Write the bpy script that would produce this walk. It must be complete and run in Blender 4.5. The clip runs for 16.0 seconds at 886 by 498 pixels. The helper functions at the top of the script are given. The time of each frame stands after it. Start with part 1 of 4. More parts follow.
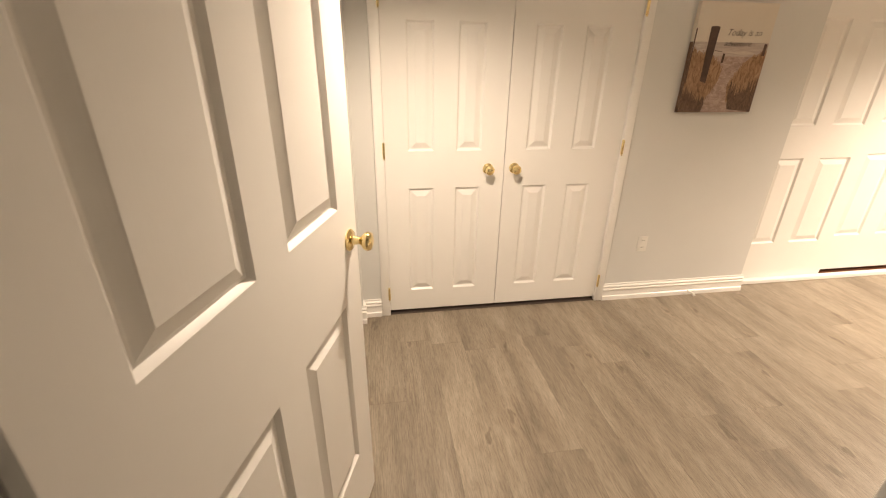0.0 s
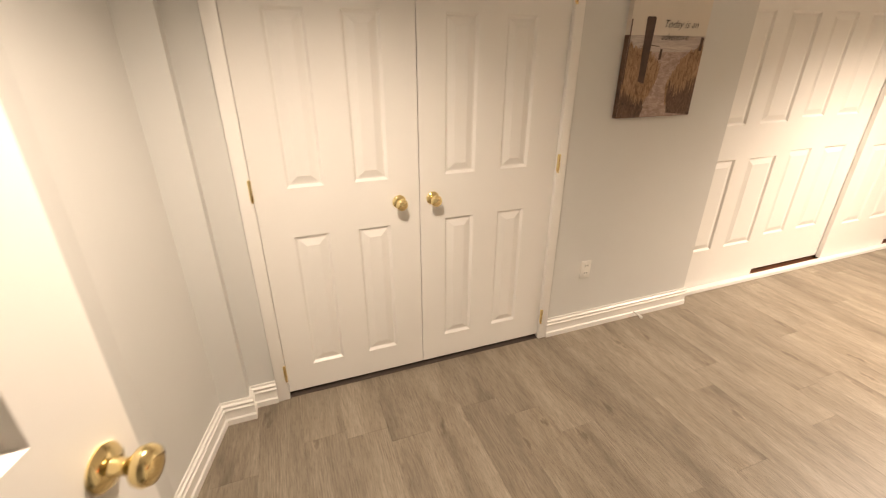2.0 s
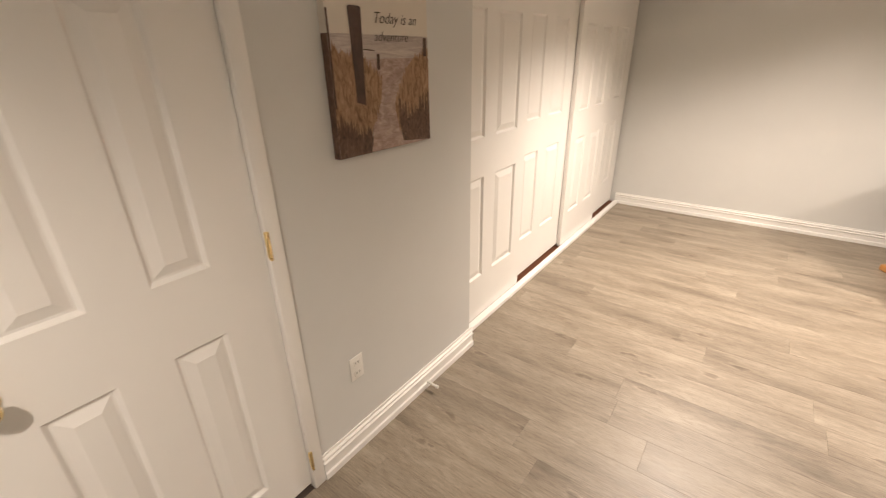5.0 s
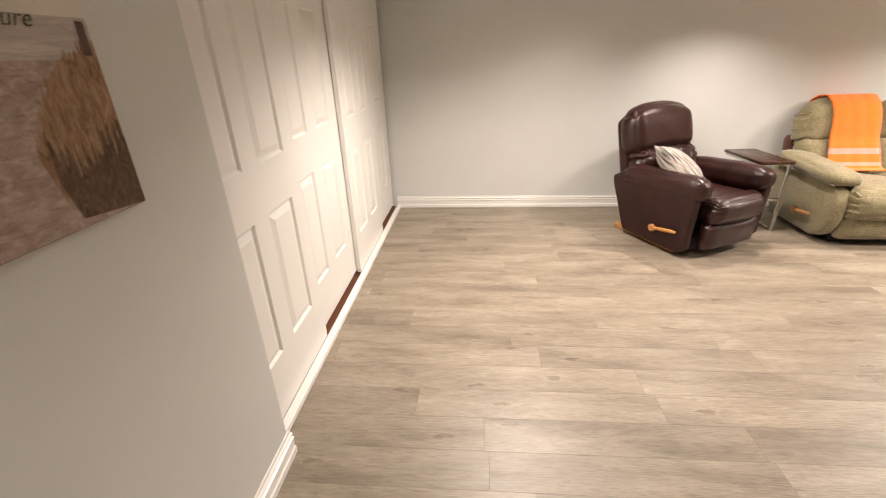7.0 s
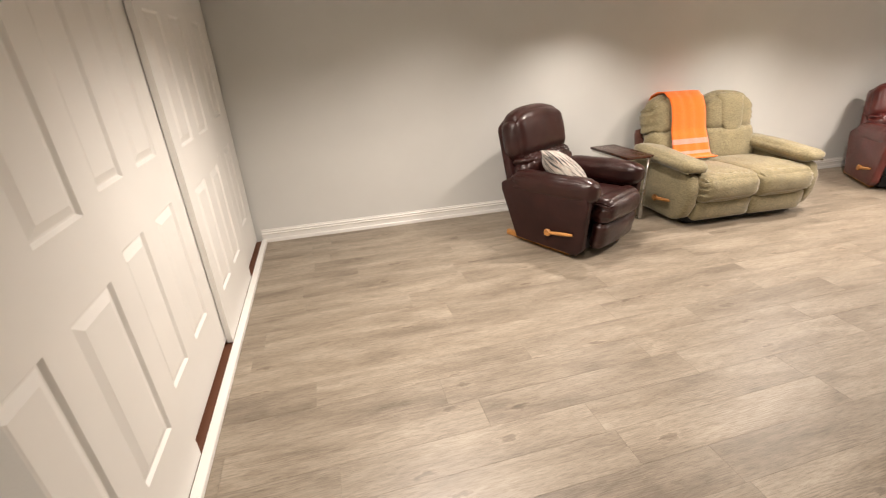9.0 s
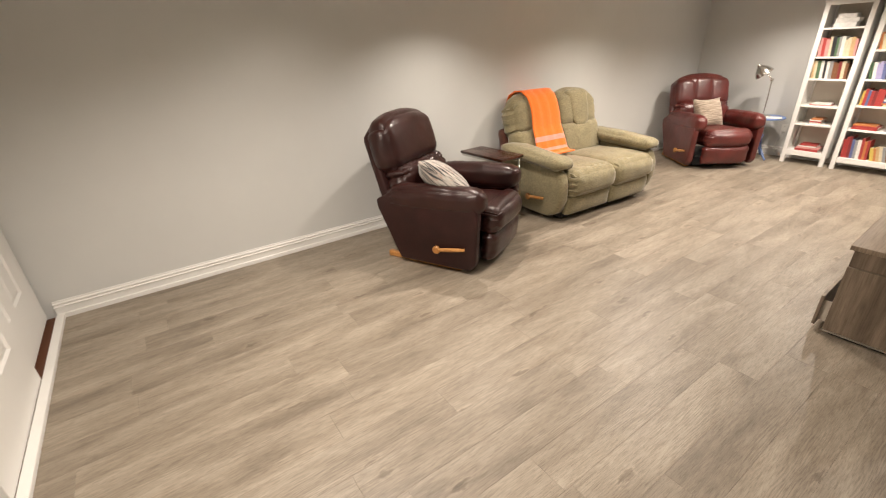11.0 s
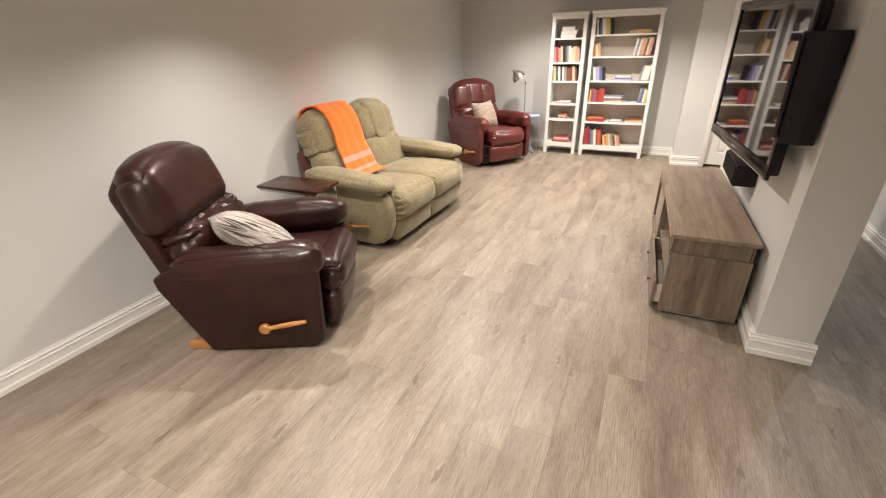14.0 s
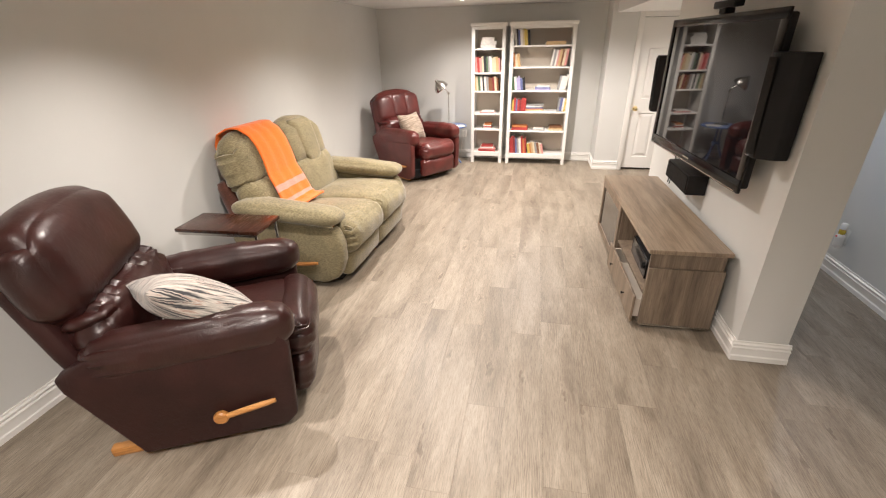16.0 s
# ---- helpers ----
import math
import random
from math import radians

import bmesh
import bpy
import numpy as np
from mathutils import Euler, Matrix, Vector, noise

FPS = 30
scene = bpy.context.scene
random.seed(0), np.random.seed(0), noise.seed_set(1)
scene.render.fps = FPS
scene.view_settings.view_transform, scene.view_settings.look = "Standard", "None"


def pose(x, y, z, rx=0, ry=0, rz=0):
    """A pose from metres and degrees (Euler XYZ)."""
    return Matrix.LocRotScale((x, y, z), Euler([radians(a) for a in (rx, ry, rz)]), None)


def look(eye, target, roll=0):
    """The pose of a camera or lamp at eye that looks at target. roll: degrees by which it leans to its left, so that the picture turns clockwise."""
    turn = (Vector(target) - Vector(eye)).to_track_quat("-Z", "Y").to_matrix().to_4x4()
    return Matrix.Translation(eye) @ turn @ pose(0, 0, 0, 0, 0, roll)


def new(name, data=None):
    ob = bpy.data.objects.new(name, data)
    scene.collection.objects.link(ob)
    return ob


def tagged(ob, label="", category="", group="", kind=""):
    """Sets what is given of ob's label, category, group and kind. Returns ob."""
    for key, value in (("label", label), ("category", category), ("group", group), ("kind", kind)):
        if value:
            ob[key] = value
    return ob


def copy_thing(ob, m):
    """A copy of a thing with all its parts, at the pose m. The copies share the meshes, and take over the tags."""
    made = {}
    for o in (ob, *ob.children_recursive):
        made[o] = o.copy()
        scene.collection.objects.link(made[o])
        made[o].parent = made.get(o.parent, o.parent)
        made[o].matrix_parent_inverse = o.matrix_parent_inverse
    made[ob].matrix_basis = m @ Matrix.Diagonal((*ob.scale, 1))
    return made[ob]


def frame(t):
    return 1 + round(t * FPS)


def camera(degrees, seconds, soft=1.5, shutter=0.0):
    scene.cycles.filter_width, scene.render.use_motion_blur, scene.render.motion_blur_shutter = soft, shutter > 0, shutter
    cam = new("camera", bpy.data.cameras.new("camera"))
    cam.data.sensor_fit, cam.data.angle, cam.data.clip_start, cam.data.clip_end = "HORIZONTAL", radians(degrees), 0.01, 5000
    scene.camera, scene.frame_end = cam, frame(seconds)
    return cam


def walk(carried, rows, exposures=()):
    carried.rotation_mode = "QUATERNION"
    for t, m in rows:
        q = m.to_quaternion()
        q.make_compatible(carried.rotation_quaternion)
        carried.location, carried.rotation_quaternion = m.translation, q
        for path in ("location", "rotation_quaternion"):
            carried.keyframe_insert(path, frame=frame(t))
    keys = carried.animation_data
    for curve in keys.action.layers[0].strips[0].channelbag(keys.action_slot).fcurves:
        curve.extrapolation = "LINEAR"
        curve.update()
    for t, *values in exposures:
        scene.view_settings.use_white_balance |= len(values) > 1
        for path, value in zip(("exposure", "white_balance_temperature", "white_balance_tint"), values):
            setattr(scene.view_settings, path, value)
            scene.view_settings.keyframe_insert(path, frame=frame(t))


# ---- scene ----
cam = camera(92.2, 16.0, soft=1.15, shutter=0.3)
PATH = [
    (0, (-0.303, -0.149, 1.612), (-0.007, 1.654, 0.799), 0.9),
    (0.5, (-0.256, 0.028, 1.637), (0.065, 1.821, 0.811), 0.5),
    (1, (-0.222, 0.211, 1.641), (0.167, 1.993, 0.821), 0.4),
    (1.5, (-0.185, 0.319, 1.619), (0.307, 2.077, 0.801), 0.4),
    (2, (-0.102, 0.488, 1.632), (0.538, 2.194, 0.807), 0.1),
    (2.5, (0.008, 0.621, 1.652), (0.748, 2.288, 0.831), -0.2),
    (3, (0.115, 0.746, 1.661), (0.968, 2.354, 0.834), -0.2),
    (5.5, (0.725, 1.289, 1.649), (2.317, 2.178, 0.827), -1.2),
    (6, (0.862, 1.385, 1.669), (2.558, 2.05, 0.842), -1.4),
    (6.5, (0.975, 1.446, 1.645), (2.753, 1.856, 0.827), -2.1),
    (7, (1.123, 1.531, 1.64), (2.933, 1.694, 0.805), -2.0),
    (7.5, (1.264, 1.577, 1.641), (3.087, 1.592, 0.819), -2.5),
    (8, (1.425, 1.646, 1.639), (3.242, 1.536, 0.809), -2.3),
    (8.5, (1.559, 1.706, 1.653), (3.36, 1.438, 0.825), -2.5),
    (9, (1.677, 1.731, 1.646), (3.434, 1.279, 0.803), -2.3),
    (11.5, (2.346, 1.609, 1.616), (3.746, 0.47, 0.754), -2.4),
    (12, (2.471, 1.55, 1.607), (3.759, 0.29, 0.739), -2.1),
    (12.5, (2.584, 1.505, 1.614), (3.76, 0.141, 0.745), -2.0),
    (13, (2.699, 1.457, 1.626), (3.752, -0.003, 0.754), -1.9),
    (13.5, (2.815, 1.431, 1.65), (3.723, -0.121, 0.775), -1.9),
    (14, (2.915, 1.397, 1.662), (3.686, -0.227, 0.784), -1.8),
    (14.5, (3.033, 1.332, 1.674), (3.689, -0.34, 0.794), -1.6),
    (15, (3.148, 1.284, 1.7), (3.707, -0.423, 0.821), -1.5),
    (15.5, (3.294, 1.238, 1.709), (3.774, -0.496, 0.835), -1.3),
    (16, (3.421, 1.206, 1.72), (3.792, -0.557, 0.852), -1.2),
]
# exposure and white balance settle as the walk leaves the entrance
WHITE = [(0, 0.56, 6800, 15), (3, 0.28, 6480, 15), (6, 0.20, 5950, 14), (9, -0.06, 5780, 12), (12, -0.26, 5800, 10), (16, -0.03, 5560, 12)]
walk(cam, [(t, look(eye, target, roll)) for t, eye, target, roll in PATH], WHITE)

# ---------------------------------------------------------------- light
LAMP = (1.0, 0.825, 0.635)
HALL_LAMP = (0.88, 0.93, 1.0)  # the passage has whiter bulbs
world = bpy.data.worlds.new("world")
scene.world = world
world.use_nodes = True
world.node_tree.nodes["Background"].inputs[0].default_value = (0.5, 0.55, 0.6, 1)
world.node_tree.nodes["Background"].inputs[1].default_value = 0.02
CEIL = 2.21
# recessed ceiling lights: x, y, watts, beam in degrees
# the one at (3.30, 0.55) is unseen, added to brighten the floor
POTS = [(0.02, 1.34, 98, 152), (3.90, 1.20, 265, 152), (5.00, 0.70, 30, 142), (4.98, -0.70, 135, 134), (4.55, -2.85, 235, 146), (4.40, -4.90, 120, 142),
        (3.30, 0.55, 70, 112), (3.80, -1.90, 135, 152), (3.35, -4.40, 280, 150), (1.45, -2.0, 24, 150), (1.6, -4.4, 60, 160)]

# ---------------------------------------------------------------- materials


def mat(name, colour, rough=0.6, metal=0.0, **more):
    m = bpy.data.materials.new(name)
    m.use_nodes = True
    b = m.node_tree.nodes["Principled BSDF"]
    b.inputs["Base Color"].default_value = (*colour, 1)
    b.inputs["Roughness"].default_value = rough
    b.inputs["Metallic"].default_value = metal
    for key, value in more.items():
        b.inputs[key.replace("_", " ")].default_value = value
    return m


def node(m, kind, **inputs):
    n = m.node_tree.nodes.new("ShaderNode" + kind)
    for key, value in inputs.items():
        n.inputs[key.replace("_", " ")].default_value = value
    return n


def wire(m, a, out, b, into):
    m.node_tree.links.new(a.outputs[out], b.inputs[into])


def bsdf(m):
    return m.node_tree.nodes["Principled BSDF"]


def coords(m, scale=(1, 1, 1), space="Object", turn=(0, 0, 0)):
    c, p = node(m, "TexCoord"), node(m, "Mapping")
    p.inputs["Scale"].default_value = scale
    p.inputs["Rotation"].default_value = turn
    wire(m, c, space, p, "Vector")
    return p


def ramp(m, stops):
    r = node(m, "ValToRGB")
    e = r.color_ramp.elements
    while len(e) < len(stops):
        e.new(0.5)
    for el, (pos, col) in zip(e, stops):
        el.position, el.color = pos, (*col, 1)
    return r


def mix(m, mode, fac, a, b, a_out="Color", b_out="Color"):
    n = m.node_tree.nodes.new("ShaderNodeMix")
    n.data_type, n.blend_type = "RGBA", mode
    n.inputs[0].default_value = fac
    m.node_tree.links.new(a.outputs[a_out], n.inputs[6])
    m.node_tree.links.new(b.outputs[b_out], n.inputs[7])
    return n


def vary(m, colour, spread=0.06, scale=2.0, bump=0.0, bump_scale=150.0, space="Object", rough=0.0):
    """Two scales of variation: broad tone shifts and a fine relief."""
    p = coords(m, space=space)
    n = node(m, "TexNoise", Scale=scale, Detail=5.0, Roughness=0.6)
    wire(m, p, 0, n, "Vector")
    lo, hi = [c * (1 - spread) for c in colour], [min(1, c * (1 + spread)) for c in colour]
    r = ramp(m, [(0.3, lo), (0.7, hi)])
    wire(m, n, "Fac", r, "Fac")
    wire(m, r, "Color", bsdf(m), "Base Color")
    if bump:
        f = node(m, "TexNoise", Scale=bump_scale, Detail=3.0)
        wire(m, p, 0, f, "Vector")
        bp = node(m, "Bump", Strength=bump, Distance=0.002)
        wire(m, f, "Fac", bp, "Height")
        wire(m, bp, "Normal", bsdf(m), "Normal")
        if rough:
            rr = node(m, "MapRange")
            rr.inputs["To Min"].default_value = bsdf(m).inputs["Roughness"].default_value - rough
            rr.inputs["To Max"].default_value = bsdf(m).inputs["Roughness"].default_value + rough
            wire(m, n, "Fac", rr, "Value")
            wire(m, rr, "Result", bsdf(m), "Roughness")
    return m


WALL_C = (0.650, 0.654, 0.634)
wall_paint = vary(mat("wall_paint", WALL_C, 0.62), WALL_C, 0.03, 1.2, 0.25, 220, "Object", 0.05)
ceiling_paint = vary(mat("ceiling_paint", (0.82, 0.82, 0.80), 0.8), (0.82, 0.82, 0.80), 0.02, 1.5, 0.2, 180)
trim_paint = vary(mat("trim_paint", (0.84, 0.83, 0.80), 0.32), (0.84, 0.83, 0.80), 0.02, 3.0, 0.08, 90, "Object", 0.05)


def door_paint():
    """White paint over pressed wood grain."""
    c = (0.82, 0.81, 0.78)
    m = vary(mat("door_paint", c, 0.36), c, 0.02, 2.0)
    p = coords(m, (60, 60, 2.5))
    n = node(m, "TexNoise", Scale=3.0, Detail=4.0)
    wire(m, p, 0, n, "Vector")
    bp = node(m, "Bump", Strength=0.12, Distance=0.001)
    wire(m, n, "Fac", bp, "Height")
    wire(m, bp, "Normal", bsdf(m), "Normal")
    return m


door_white = door_paint()


def grain(name, dark, mid, light, stretch, rough=0.42, per_object=0.35, scale=1.0, knots=True, bump=0.15):
    """Printed wood: long streaks, fine pores and knots; each plank takes its own place in the pattern."""
    m = mat(name, mid, rough)
    c, info = node(m, "TexCoord"), node(m, "ObjectInfo")
    shift = node(m, "VectorMath")
    shift.operation = "MULTIPLY_ADD"
    wire(m, info, "Random", shift, 0)
    shift.inputs[1].default_value = (37.0, 91.0, 17.0)
    wire(m, c, "Object", shift, 2)
    p = node(m, "Mapping")
    p.inputs["Scale"].default_value = stretch
    wire(m, shift, 0, p, "Vector")
    broad = node(m, "TexNoise", Scale=1.6 * scale, Detail=6.0, Roughness=0.62, Distortion=0.6)
    wire(m, p, 0, broad, "Vector")
    r = ramp(m, [(0.30, dark), (0.50, mid), (0.68, light)])
    wire(m, broad, "Fac", r, "Fac")
    p2 = node(m, "Mapping")
    p2.inputs["Scale"].default_value = tuple(s * (5.0 if s > 1.5 else 1.6) for s in stretch)
    wire(m, shift, 0, p2, "Vector")
    fine = node(m, "TexNoise", Scale=4.0 * scale, Detail=4.0, Roughness=0.7)
    wire(m, p2, 0, fine, "Vector")
    fr = ramp(m, [(0.35, (0.62, 0.60, 0.58)), (0.55, (1, 1, 1)), (0.75, (1.12, 1.12, 1.12))])
    wire(m, fine, "Fac", fr, "Fac")
    out = mix(m, "MULTIPLY", 0.75, r, fr)
    if knots:
        p3 = node(m, "Mapping")
        p3.inputs["Scale"].default_value = tuple(s * 0.55 for s in stretch)
        wire(m, shift, 0, p3, "Vector")
        vor = node(m, "TexVoronoi", Scale=0.9 * scale)
        wire(m, p3, 0, vor, "Vector")
        kr = ramp(m, [(0.0, (0.42, 0.38, 0.34)), (0.10, (0.75, 0.72, 0.70)), (0.19, (1, 1, 1))])
        wire(m, vor, "Distance", kr, "Fac")
        out = mix(m, "MULTIPLY", 0.55, out, kr, a_out=2)
    tone = ramp(m, [(0.0, (1 - per_object,) * 3), (0.5, (1, 1, 1)), (1.0, (1 + per_object * 0.6,) * 3)])
    wire(m, info, "Random", tone, "Fac")
    last = mix(m, "MULTIPLY", 1.0, out, tone, a_out=2 if knots else 2)
    m.node_tree.links.new(last.outputs[2], bsdf(m).inputs["Base Color"])
    bp = node(m, "Bump", Strength=bump, Distance=0.001)
    wire(m, fine, "Fac", bp, "Height")
    wire(m, bp, "Normal", bsdf(m), "Normal")
    rr = node(m, "MapRange")
    rr.inputs["To Min"].default_value, rr.inputs["To Max"].default_value = rough - 0.07, rough + 0.09
    wire(m, fine, "Fac", rr, "Value")
    wire(m, rr, "Result", bsdf(m), "Roughness")
    return m



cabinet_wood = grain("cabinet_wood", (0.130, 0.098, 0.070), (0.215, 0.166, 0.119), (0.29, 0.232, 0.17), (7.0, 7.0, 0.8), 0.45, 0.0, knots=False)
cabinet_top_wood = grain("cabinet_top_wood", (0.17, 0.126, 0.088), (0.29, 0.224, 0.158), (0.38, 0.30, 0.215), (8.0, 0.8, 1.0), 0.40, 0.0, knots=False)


def vinyl_plank():
    """Limed-oak print: soft cloudy tone, long fine grain, a few knots with pale rings; every plank has its own stretch of it."""
    m = mat("plank_vinyl", (0.22, 0.19, 0.14), 0.36, Specular_IOR_Level=0.6)
    c, info = node(m, "TexCoord"), node(m, "ObjectInfo")
    shift = node(m, "VectorMath")
    shift.operation = "MULTIPLY_ADD"
    wire(m, info, "Random", shift, 0)
    shift.inputs[1].default_value = (37.0, 91.0, 17.0)
    wire(m, c, "Object", shift, 2)

    def mapped(scale):
        p = node(m, "Mapping")
        p.inputs["Scale"].default_value = scale
        wire(m, shift, 0, p, "Vector")
        return p

    # knots pull the grain aside
    kp = mapped((3.0, 1.05, 1.0))
    vor = node(m, "TexVoronoi", Scale=1.0, Randomness=1.0)
    vor.voronoi_dimensions = "2D"
    stir = node(m, "TexNoise", Scale=14.0, Detail=4.0)
    wire(m, kp, 0, stir, "Vector")
    bent = node(m, "VectorMath")
    bent.operation = "MULTIPLY_ADD"
    wire(m, stir, "Color", bent, 0)
    bent.inputs[1].default_value = (0.22, 0.22, 0.0)
    wire(m, kp, 0, bent, 2)
    wire(m, bent, 0, vor, "Vector")
    cloud = node(m, "TexNoise", Scale=1.0, Detail=5.0, Roughness=0.6, Distortion=0.4)
    wire(m, mapped((7.0, 1.3, 1.0)), 0, cloud, "Vector")
    base = ramp(m, [(0.26, (0.160, 0.130, 0.096)), (0.46, (0.255, 0.215, 0.164)), (0.70, (0.345, 0.298, 0.235))])
    wire(m, cloud, "Fac", base, "Fac")
    wav = node(m, "TexNoise", Scale=1.0, Detail=3.0, Roughness=0.6, Distortion=1.6)
    wire(m, mapped((24.0, 3.2, 1.0)), 0, wav, "Vector")
    wr = ramp(m, [(0.34, (0.74, 0.72, 0.70)), (0.48, (1, 1, 1)), (0.66, (1.14, 1.14, 1.14))])
    wire(m, wav, "Fac", wr, "Fac")
    fine = node(m, "TexNoise", Scale=1.0, Detail=4.0, Roughness=0.7, Distortion=0.5)
    wire(m, mapped((230.0, 16.0, 1.0)), 0, fine, "Vector")
    fr = ramp(m, [(0.34, (0.66, 0.63, 0.60)), (0.50, (1, 1, 1)), (0.66, (1.22, 1.22, 1.21))])
    wire(m, fine, "Fac", fr, "Fac")
    one = mix(m, "MULTIPLY", 0.34, base, wr)
    rings = node(m, "TexWave", Scale=1.0, Distortion=15.0, Detail=3.0, Detail_Scale=0.7)
    wire(m, mapped((30.0, 3.4, 1.0)), 0, rings, "Vector")
    gr = ramp(m, [(0.10, (0.62, 0.59, 0.56)), (0.40, (1, 1, 1)), (0.9, (1.10, 1.10, 1.10))])
    wire(m, rings, "Fac", gr, "Fac")
    patchy = node(m, "TexNoise", Scale=1.0, Detail=2.0)
    wire(m, mapped((7.0, 1.8, 1.0)), 0, patchy, "Vector")
    pr = ramp(m, [(0.50, (0, 0, 0)), (0.64, (0.45, 0.45, 0.45))])
    wire(m, patchy, "Fac", pr, "Fac")
    ringed = mix(m, "MULTIPLY", 0.5, one, gr, a_out=2)
    wire(m, pr, "Color", ringed, 0)
    two = mix(m, "MULTIPLY", 0.82, ringed, fr, a_out=2)
    kr = ramp(m, [(0.0, (0.38, 0.34, 0.30)), (0.035, (0.55, 0.50, 0.46)), (0.06, (1.06, 1.05, 1.04)), (0.10, (0.84, 0.82, 0.80)), (0.24, (1, 1, 1))])
    wire(m, vor, "Distance", kr, "Fac")
    three = mix(m, "MULTIPLY", 0.65, two, kr, a_out=2)
    tone = ramp(m, [(0.0, (0.90, 0.895, 0.89)), (0.5, (1, 1, 1)), (1.0, (1.06, 1.06, 1.06))])
    wire(m, info, "Random", tone, "Fac")
    last = mix(m, "MULTIPLY", 1.0, three, tone, a_out=2)
    m.node_tree.links.new(last.outputs[2], bsdf(m).inputs["Base Color"])
    bp = node(m, "Bump", Strength=0.05, Distance=0.001)
    wire(m, fine, "Fac", bp, "Height")
    wire(m, bp, "Normal", bsdf(m), "Normal")
    rr = node(m, "MapRange")
    rr.inputs["To Min"].default_value, rr.inputs["To Max"].default_value = 0.36, 0.54
    wire(m, wav, "Fac", rr, "Value")
    wire(m, rr, "Result", bsdf(m), "Roughness")
    return m


plank_wood = vinyl_plank()
underlay = mat("underlay", (0.05, 0.045, 0.04), 0.9)


def leather(name, colour, rough, coat=0.25):
    m = mat(name, colour, rough, Coat_Weight=coat, Coat_Roughness=0.22, Specular_IOR_Level=0.3 + 0.8 * coat)
    p = coords(m)
    n = node(m, "TexNoise", Scale=6.0, Detail=4.0)
    wire(m, p, 0, n, "Vector")
    r = ramp(m, [(0.3, tuple(c * 0.7 for c in colour)), (0.7, tuple(c * 1.35 for c in colour))])
    wire(m, n, "Fac", r, "Fac")
    wire(m, r, "Color", bsdf(m), "Base Color")
    v = node(m, "TexVoronoi", Scale=260.0)
    wire(m, p, 0, v, "Vector")
    folds = node(m, "TexNoise", Scale=15.0, Detail=4.0, Distortion=1.8)
    wire(m, p, 0, folds, "Vector")
    creases = node(m, "TexNoise", Scale=1.0, Detail=5.0, Roughness=0.6, Distortion=2.2)
    wire(m, coords(m, (34.0, 34.0, 20.0)), 0, creases, "Vector")
    b0 = node(m, "Bump", Strength=0.26, Distance=0.006)
    wire(m, creases, "Fac", b0, "Height")
    b1 = node(m, "Bump", Strength=0.18, Distance=0.001)
    wire(m, b0, "Normal", b1, "Normal")
    wire(m, v, "Distance", b1, "Height")
    b2 = node(m, "Bump", Strength=0.13, Distance=0.010)
    wire(m, folds, "Fac", b2, "Height")
    wire(m, b1, "Normal", b2, "Normal")
    wire(m, b2, "Normal", bsdf(m), "Normal")
    return m


brown_leather = leather("brown_leather", (0.026, 0.0076, 0.0062), 0.33, 0.16)
brown_side = leather("brown_side_vinyl", (0.027, 0.0092, 0.0080), 0.48, 0.0)
red_leather = leather("red_leather", (0.095, 0.017, 0.014), 0.36)


def chenille(name, colour):
    m = mat(name, colour, 0.9, Sheen_Weight=0.5, Sheen_Roughness=0.4)
    p = coords(m)
    n = node(m, "TexNoise", Scale=5.0, Detail=6.0, Roughness=0.7)
    wire(m, p, 0, n, "Vector")
    r = ramp(m, [(0.3, tuple(c * 0.78 for c in colour)), (0.7, tuple(c * 1.15 for c in colour))])
    wire(m, n, "Fac", r, "Fac")
    pw = coords(m, (1, 1, 5))
    w = node(m, "TexNoise", Scale=58.0, Detail=4.0, Roughness=0.65)
    wire(m, pw, 0, w, "Vector")
    wr = ramp(m, [(0.36, (0.45, 0.45, 0.42)), (0.60, (1.25, 1.25, 1.25))])
    wire(m, w, "Fac", wr, "Fac")
    x = mix(m, "MULTIPLY", 0.85, r, wr)
    m.node_tree.links.new(x.outputs[2], bsdf(m).inputs["Base Color"])
    bp = node(m, "Bump", Strength=0.5, Distance=0.004)
    wire(m, w, "Fac", bp, "Height")
    wire(m, bp, "Normal", bsdf(m), "Normal")
    return m


olive_fabric = chenille("olive_chenille", (0.255, 0.217, 0.122))
rust_fabric = chenille("rust_backing", (0.11, 0.04, 0.025))


def knit(name, colour):
    m = mat(name, colour, 0.95, Sheen_Weight=0.3)
    p = coords(m)
    w = node(m, "TexNoise", Scale=120.0, Detail=3.0)
    wire(m, p, 0, w, "Vector")
    r = ramp(m, [(0.3, tuple(c * 0.8 for c in colour)), (0.7, tuple(min(1, c * 1.12) for c in colour))])
    wire(m, w, "Fac", r, "Fac")
    wire(m, r, "Color", bsdf(m), "Base Color")
    bp = node(m, "Bump", Strength=0.5, Distance=0.003)
    wire(m, w, "Fac", bp, "Height")
    wire(m, bp, "Normal", bsdf(m), "Normal")
    return m


orange_knit = knit("orange_knit", (0.93, 0.185, 0.010))
pink_knit = knit("pink_knit", (0.92, 0.31, 0.25))


